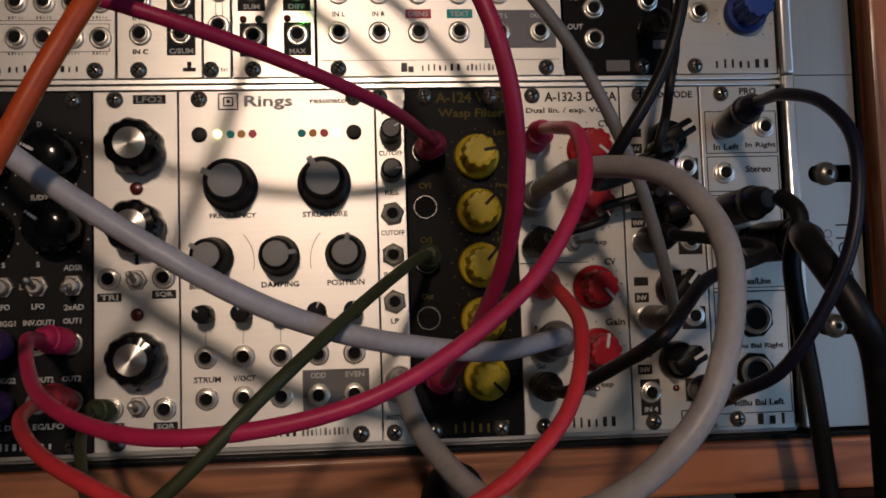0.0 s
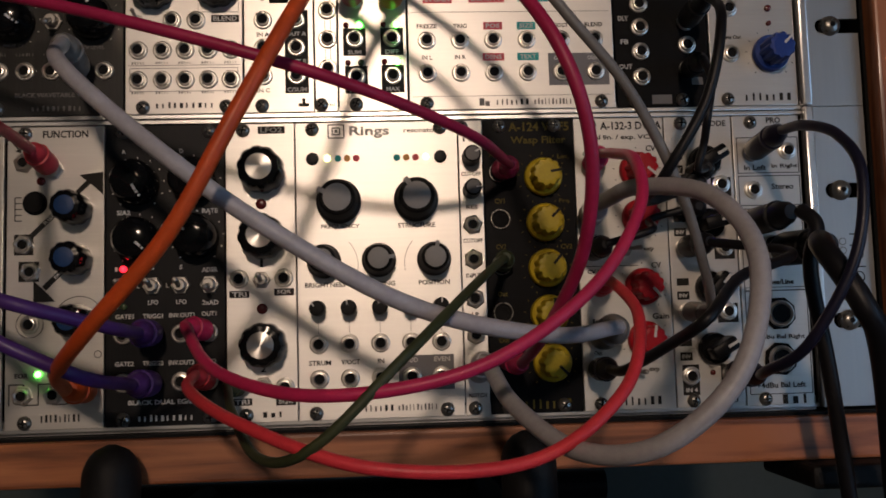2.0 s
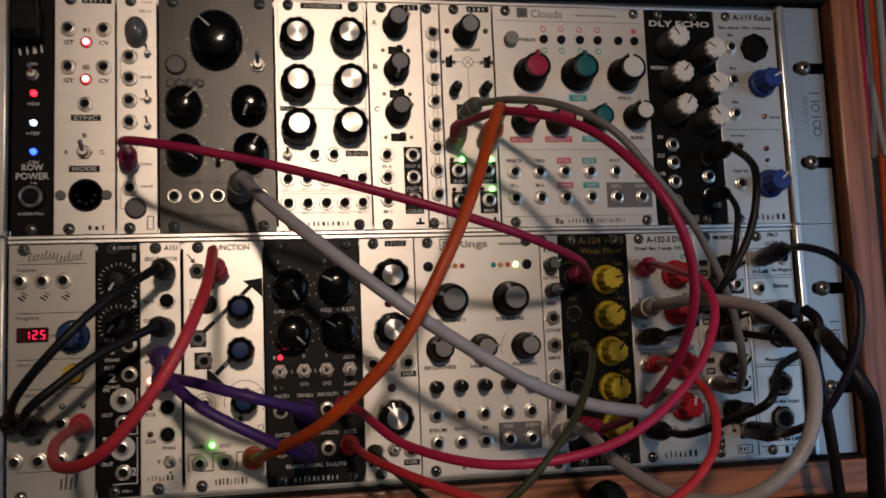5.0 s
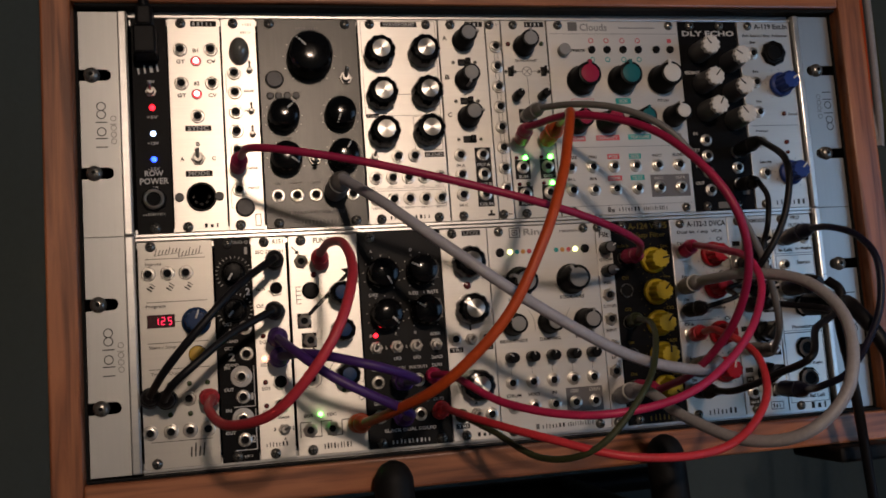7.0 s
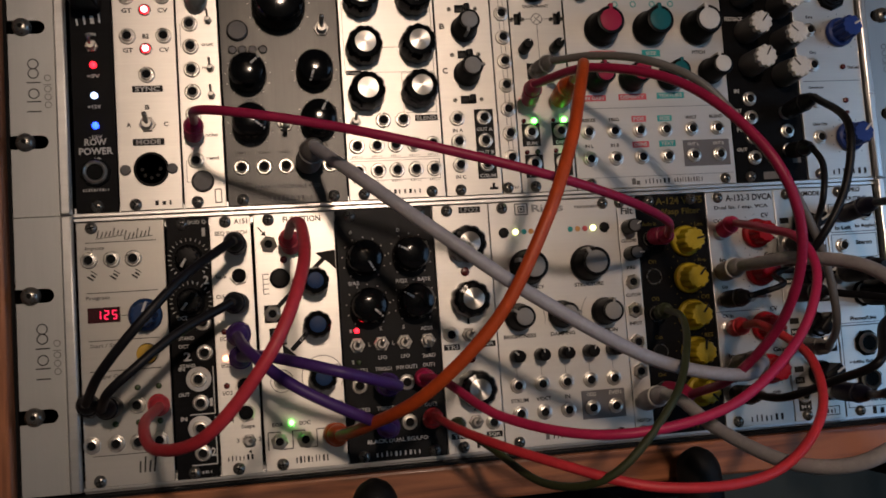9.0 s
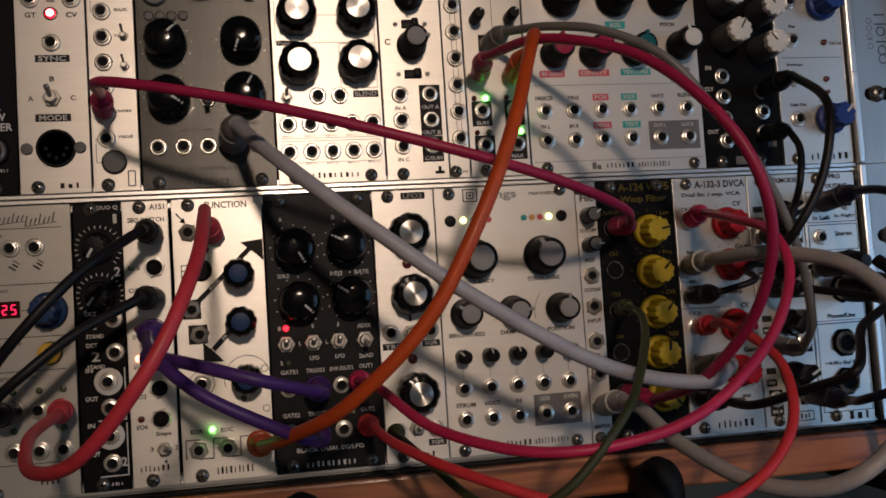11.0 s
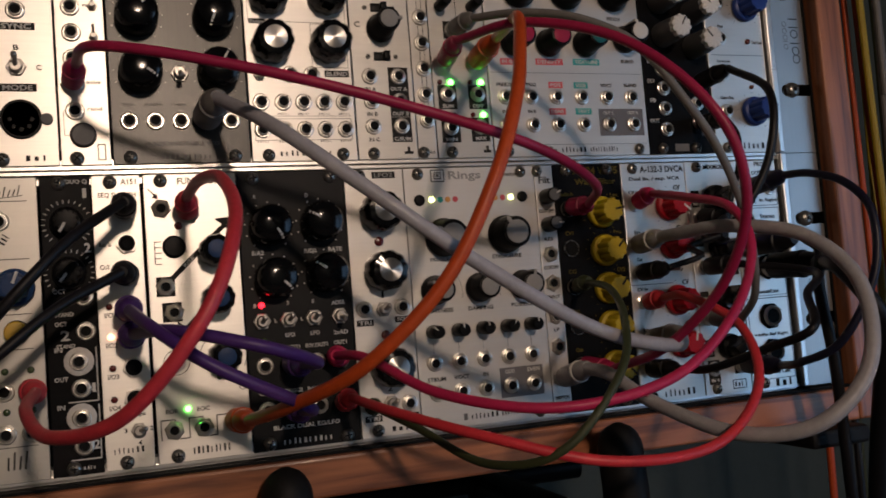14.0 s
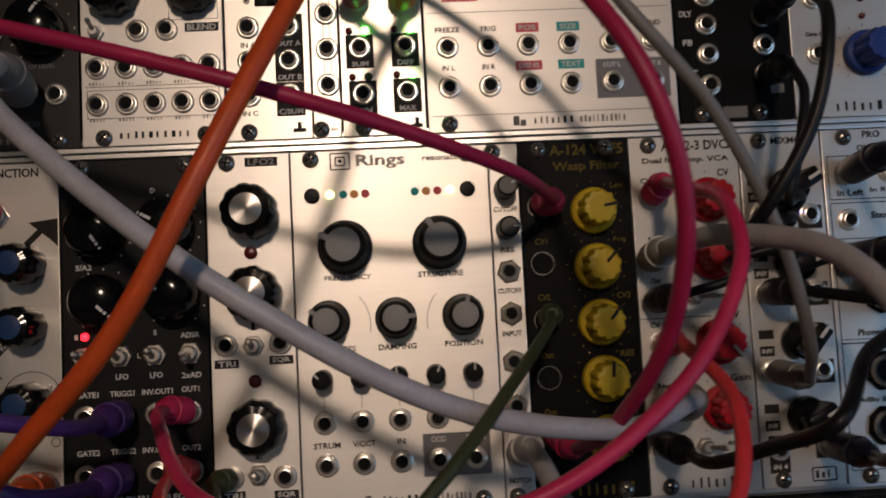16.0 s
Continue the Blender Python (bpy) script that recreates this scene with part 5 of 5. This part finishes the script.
m = module(350.2, 392.4, UP, "black_panel", "black echo module with six white-topped grey knobs")
m.screws(358.0, 379.8)
m.words("DLY ECHO", 371.4, 253.6, 38, 3.6, "ink_white")
for x, z, a in ((362.0, 239.6, -35), (383.6, 232.8, -55), (363.0, 218.6, 40), (383.8, 212.4, -45), (363.8, 199.6, 30), (383.2, 193.4, -40)):
    m.knob(x, z, "tall", a, "white", 7.0, 20)
for t, x, z, w in (("RATE", 374, 246.0, 6.4), ("FEEDBACK", 357.0, 226.6, 11), ("MIX", 375, 200.4, 4.6), ("IN", 354.6, 185.0, 3.0), ("DLY", 354.4, 174.0, 4.6), ("FB", 354.6, 163.2, 3.6), ("OUT", 354.6, 151.8, 6.0)):
    m.words(t, x, z, w, 2.2, "ink_white")
for z in (180.4, 169.8, 158.6, 147.0):
    m.jack(361.6, z)
for z in (172.0, 161.4, 150.6):
    m.jack(382.8, z)
m.field(366, 375, 134.6, 138.8, "ink_grey"); m.field(384.4, 389.4, 143.2, 146.6, "ink_grey")

m = module(393.4, 432.8, UP, "alu", "silver input module with blue knobs and large black socket")
m.screw(401.2, UP + 125.5); m.screw(400.4, UP + 3.0)
m.words("A-119 Ext.In", 418.4, 258.6, 25, 3.6); m.words("Ext. Input / Env. Follower", 413.6, 252.0, 34, 2.4)
for z in (239.8, 219.6, 199.0, 178.2, 157.2):
    m.jack(402.8, z, "silver")
for z, t in ((247.6, "Sine"), (227.2, "In"), (206.4, "Out"), (185.8, "Envelope"), (164.8, "Gate Out")):
    m.words(t, 403.6, z, 9.0 if len(t) > 4 else 4.0, 1.8)
def socket():
    bm = bmesh.new()
    lathe(bm, [(9.0, 0), (9.0, -1.2), (8.4, -2.6), (6.2, -2.8)], 8, 0)
    lathe(bm, [(6.4, -2.4), (6.2, -3.4), (5.0, -3.6), (4.4, -1.0), (0.5, -1.0)], 28, 0)
    return finish(bm, [M["black"]], "large_socket")
put("large_socket", shared("big_socket", socket), m.root, 418.2 - 393.4, 0, 239.6 - UP, label="large black plastic jack socket")
m.knob(421.0, 217.6, "davies", 60, "blue", 8.4, 14.5); m.knob(420.9, 156.8, "davies", 45, "blue", 8.4, 14.5)
m.dots(421.0, 217.6, 10.6, 11, -50, 230, "ink", 0.3, 0.6); m.dots(420.9, 156.8, 10.6, 11, -50, 230, "ink", 0.3, 0.6)
m.led(421.4, 197.6, "led_off", 1.6); m.words("Over Load", 428.0, 197.4, 7, 2.2, "ink_grey"); m.led(421.0, 178.0, "led_off", 1.6); m.led(421.0, 171.0, "led_off", 1.2)
m.stroke(396, 189.6, 431, 189.6, 0.25)
m.bars(419.5, 137.2, 22, 3.4, 7)

# ---- patch cables ----
def plug_mesh(col, length, r, sleeve):
    def build():
        bm = bmesh.new()
        lathe(bm, [(r * 0.62, 0.0), (r * 0.62, -4.0), (r * 0.5, -4.2)], 20, 1)
        lathe(bm, [(r * 0.8, -3.2), (r * 0.96, -4.0), (r, -6.0), (r * 0.98, -length * 0.62), (r * 0.86, -length * 0.68), (r * 0.92, -length * 0.74), (r * 0.78, -length * 0.90), (sleeve, -length)], 22, 0)
        lathe(bm, [(r * 0.9, -length * 0.64), (r * 1.03, -length * 0.655), (r * 1.03, -length * 0.70), (r * 0.9, -length * 0.715)], 22, 2)
        return finish(bm, [K[col], M["nickel"], M["white"] if col == "cream" else K[col]], "plug")
    return shared(("plug", col, length, r, sleeve), build)


def cable(name_label, col, pts, r, plug=(26, 4.9), ends=(True, True), plug_col=None):
    """A cord along smooth points with a moulded plug at either end."""
    x, y, z = pts[0]
    root = thing("patch_cable", x, y, z, name_label, "patch cable", "patch cables")
    rel = [Vector(p) - Vector(pts[0]) for p in pts]
    length, pr = plug
    run = list(rel)
    if ends[0]:
        run = run[1:]
    if ends[1]:
        run = run[:-1]
    curve = smooth(run, 14)
    bm = bmesh.new()
    tube(bm, curve, r, 14)
    part("cord", bm, K[col], root)
    for on, jackp, outp in ((ends[0], rel[0], rel[1]), (ends[1], rel[-1], rel[-2])):
        if not on:
            continue
        d = outp - jackp
        ob = put("plug", plug_mesh(plug_col or col, max(16, min(length, d.length + 2)), pr, r * 1.05), root, *jackp)
        ob.rotation_mode = "QUATERNION"
        ob.rotation_quaternion = Vector((0, -1, 0)).rotation_difference(d.normalized())
    return root


cable("long crimson patch cable across both rows", "crimson", [(58, 0, 169), (60, -18, 173), (69, -66, 167), (118, -88, 154), (174, -101, 137), (231, -99, 120), (277, -64, 109), (299, -17, 105), (296, 0, 106)], 2.1, (24, 4.8))
cable("thick pale grey patch cable crossing the lower row", "white", [(114, 0, 153), (117, -26, 157), (132, -72, 135), (163, -92, 106), (204, -99, 74), (254, -95, 45), (303, -76, 34), (339, -29, 36), (338, 0, 32)], 3.0, (30, 6.6), plug_col="grey")
cable("thick orange patch cable hanging in a long curve", "orange", [(250, 0, 182), (251, -28, 187), (246, -56, 185), (238, -80, 179), (229, -98, 162), (218, -114, 137), (202, -123, 104), (181, -120, 68), (153, -106, 40), (132, -72, 26), (121, -32, 18), (119, 0, 16)], 2.7, (26, 5.6))
cable("crimson patch cable arching over the upper row", "crimson", [(234, 0, 183), (230, -27, 185), (246, -69, 181), (275, -103, 163), (296, -129, 128), (308, -128, 94), (309, -108, 61), (301, -73, 34), (299, -26, 22), (296, 0, 24)], 2.2, (28, 4.8))
cable("raspberry patch cable looping under the resonator", "pink", [(170, 0, 39), (164, -14, 41), (170, -45, 40), (189, -85, 25), (225, -115, 18), (272, -120, 25), (310, -111, 48), (330, -100, 75), (334, -83, 94), (335, -50, 103), (338, -14, 110), (336, 0, 106)], 2.1, (22, 4.8))
cable("red patch cable sagging below the case edge", "red", [(169, 0, 18), (168, -20, 22), (175, -64, 18), (199, -101, 9), (240, -122, -3), (288, -120, -3), (320, -108, 16), (332, -85, 40), (330, -49, 55), (337, -17, 55), (338, 0, 53)], 2.1, (22, 4.8))
cable("mid grey patch cable running down to the mixer", "grey", [(239, 0, 199), (242, -19, 199), (256, -44, 194), (274, -66, 185), (294, -81, 169), (314, -84, 144), (335, -79, 119), (354, -69, 86), (368, -52, 55), (380, -23, 40), (377, 0, 42)], 2.0, (24, 4.6))
cable("thick off-white patch cable in a big loop", "cream", [(284, 0, 18), (284, -28, 24), (284, -50, 22), (289, -78, 10), (303, -115, -1), (323, -139, 3), (345, -144, 24), (356, -132, 56), (351, -108, 78), (337, -75, 86), (333, -48, 86), (333, -26, 86), (335, 0, 84)], 3.1, (30, 5.4))
cable("olive green braided patch cable drooping low", "green", [(296, 0, 64), (296, -12, 66), (289, -47, 62), (273, -85, 49), (251, -116, 29), (223, -118, 3), (203, -91, -3), (188, -52, 9), (180, -15, 16), (183, 0, 15)], 1.75, (14, 4.0))
cable("red patch cable hanging over the function module", "scarlet", [(104, 0, 110), (102, -17, 115), (104, -59, 116), (107, -106, 109), (106, -142, 90), (94, -157, 62), (71, -147, 35), (49, -113, 28), (39, -72, 34), (39, -25, 38), (35, 0, 38)], 2.3, (24, 5.0))
cable("purple patch cable to the upper trigger input", "purple", [(76, 0, 57), (77, -26, 58), (91, -66, 58), (123, -82, 49), (146, -58, 41), (147, -26, 39), (146, 0, 39)], 2.5, (26, 5.6))
cable("purple patch cable to the lower trigger input", "purple", [(76, 0, 70), (76, -27, 68), (83, -62, 60), (103, -79, 44), (138, -72, 25), (145, -28, 19), (146, 0, 18)], 2.5, (26, 5.6))
cable("black patch cable from the switch to the clock", "black", [(77, 0, 113), (76, -27, 113), (56, -46, 97), (37, -55, 77), (18, -48, 56), (7, -26, 42), (4, 0, 38)], 2.2, (26, 5.2))
cable("black patch cable beside another to the clock", "black", [(77, 0, 84), (74, -25, 84), (50, -37, 71), (32, -44, 57), (20, -42, 47), (14, -29, 39), (15, 0, 38)], 2.2, (26, 5.2))
cable("black patch cable bending down from the echo module", "black", [(383, 0, 172), (382, -31, 173), (372, -72, 150), (363, -78, 118), (348, -72, 91), (349, -44, 85), (378, -21, 95), (377, 0, 98)], 2.0, (30, 4.8))
cable("short black patch cable from echo to mixer", "black", [(383, 0, 150), (380, -27, 147), (381, -34, 136), (377, -38, 120), (377, -32, 110), (375, -29, 100), (382, -20, 102), (382, 0, 102)], 1.7, (26, 4.6))
cable("blue-black patch cable looping out past the ear", "navy", [(410, 0, 112), (410, -32, 115), (411, -50, 113), (414, -70, 105), (415, -84, 88), (409, -87, 58), (395, -77, 28), (388, -56, 18), (395, -32, 15), (396, 0, 15)], 2.1, (32, 5.2))
cable("short black patch cable to the mixer", "black", [(335, 0, 69), (336, -27, 70), (354, -30, 75), (358, -16, 81), (378, -18, 86), (379, 0, 88)], 1.6, (26, 4.8))
cable("black patch cable curling back to the mixer", "black", [(336, 0, 18), (335, -26, 19), (334, -56, 20), (340, -89, 29), (346, -114, 38), (367, -89, 52), (398, -61, 62), (379, -25, 70), (377, 0, 70)], 2.0, (28, 5.0))
cable("thick black headphone cable bending over the ear", "black", [(420, 0, 68), (425, -33, 67), (407, -67, 64), (413, -82, 42), (424, -73, 22), (445, -38, -49), (474, 7, -166), (504, 61, -331)], 4.4, (36, 7.5), (True, False))
cable("black output cable hanging straight down", "black", [(407, 0, 80), (412, -40, 81), (415, -47, 73), (411, -48, 55), (417, -47, 11), (431, -34, -74), (446, -22, -194), (455, -11, -346)], 3.0, (34, 6.2), (True, False))

# ---- cables hanging at the wall ----
rack_rail = thing("cable_hanger", 690, 230, 420, "black metal cable hanger on the wall", "hanger")
bm = bmesh.new()
block(bm, -110, 140, -6, 6, 0, 12, 0, 1.5)
block(bm, 0, 12, 6, 390, 0, 12, 0, 1.5)
part("bar", bm, M["black"], rack_rail)
rng = random.Random(4)
HUES = ("crimson", "grey", "cream", "orange", "green", "black", "yellow", "orange", "grey", "orange", "green", "yellow", "black", "red", "yellow", "grey", "scarlet", "black", "orange", "green")
for k in range(20):
    x = 628 + k * 10 + rng.uniform(-4, 4)
    y = 222 + rng.uniform(-26, 22)
    low = (140 if HUES[k] in ("crimson", "grey", "cream") else -260) + rng.uniform(-150, 80)
    sway = rng.uniform(-22, 14)
    root = thing("hanging_cable", x, y, 434, "spare coloured patch cable hanging from the hanger", "cable", "hanging cables")
    bm = bmesh.new()
    tube(bm, smooth([(-3, 26, -40), (-2, 16, 0), (0, 0, 6), (2, -14, -10), (sway * 0.4, -18, -220), (sway, -14 + rng.uniform(-10, 10), low - 434 + 300), (sway * 1.4, -10, low - 434)], 8), rng.choice((2.2, 2.6, 3.2)), 10)
    part("cord", bm, K[HUES[k]], root)
    put("plug", plug_mesh(HUES[k], 28, 5.0, 2.6), root, sway * 1.4, -10, low - 434 - 24).rotation_euler = (radians(90), 0, 0)
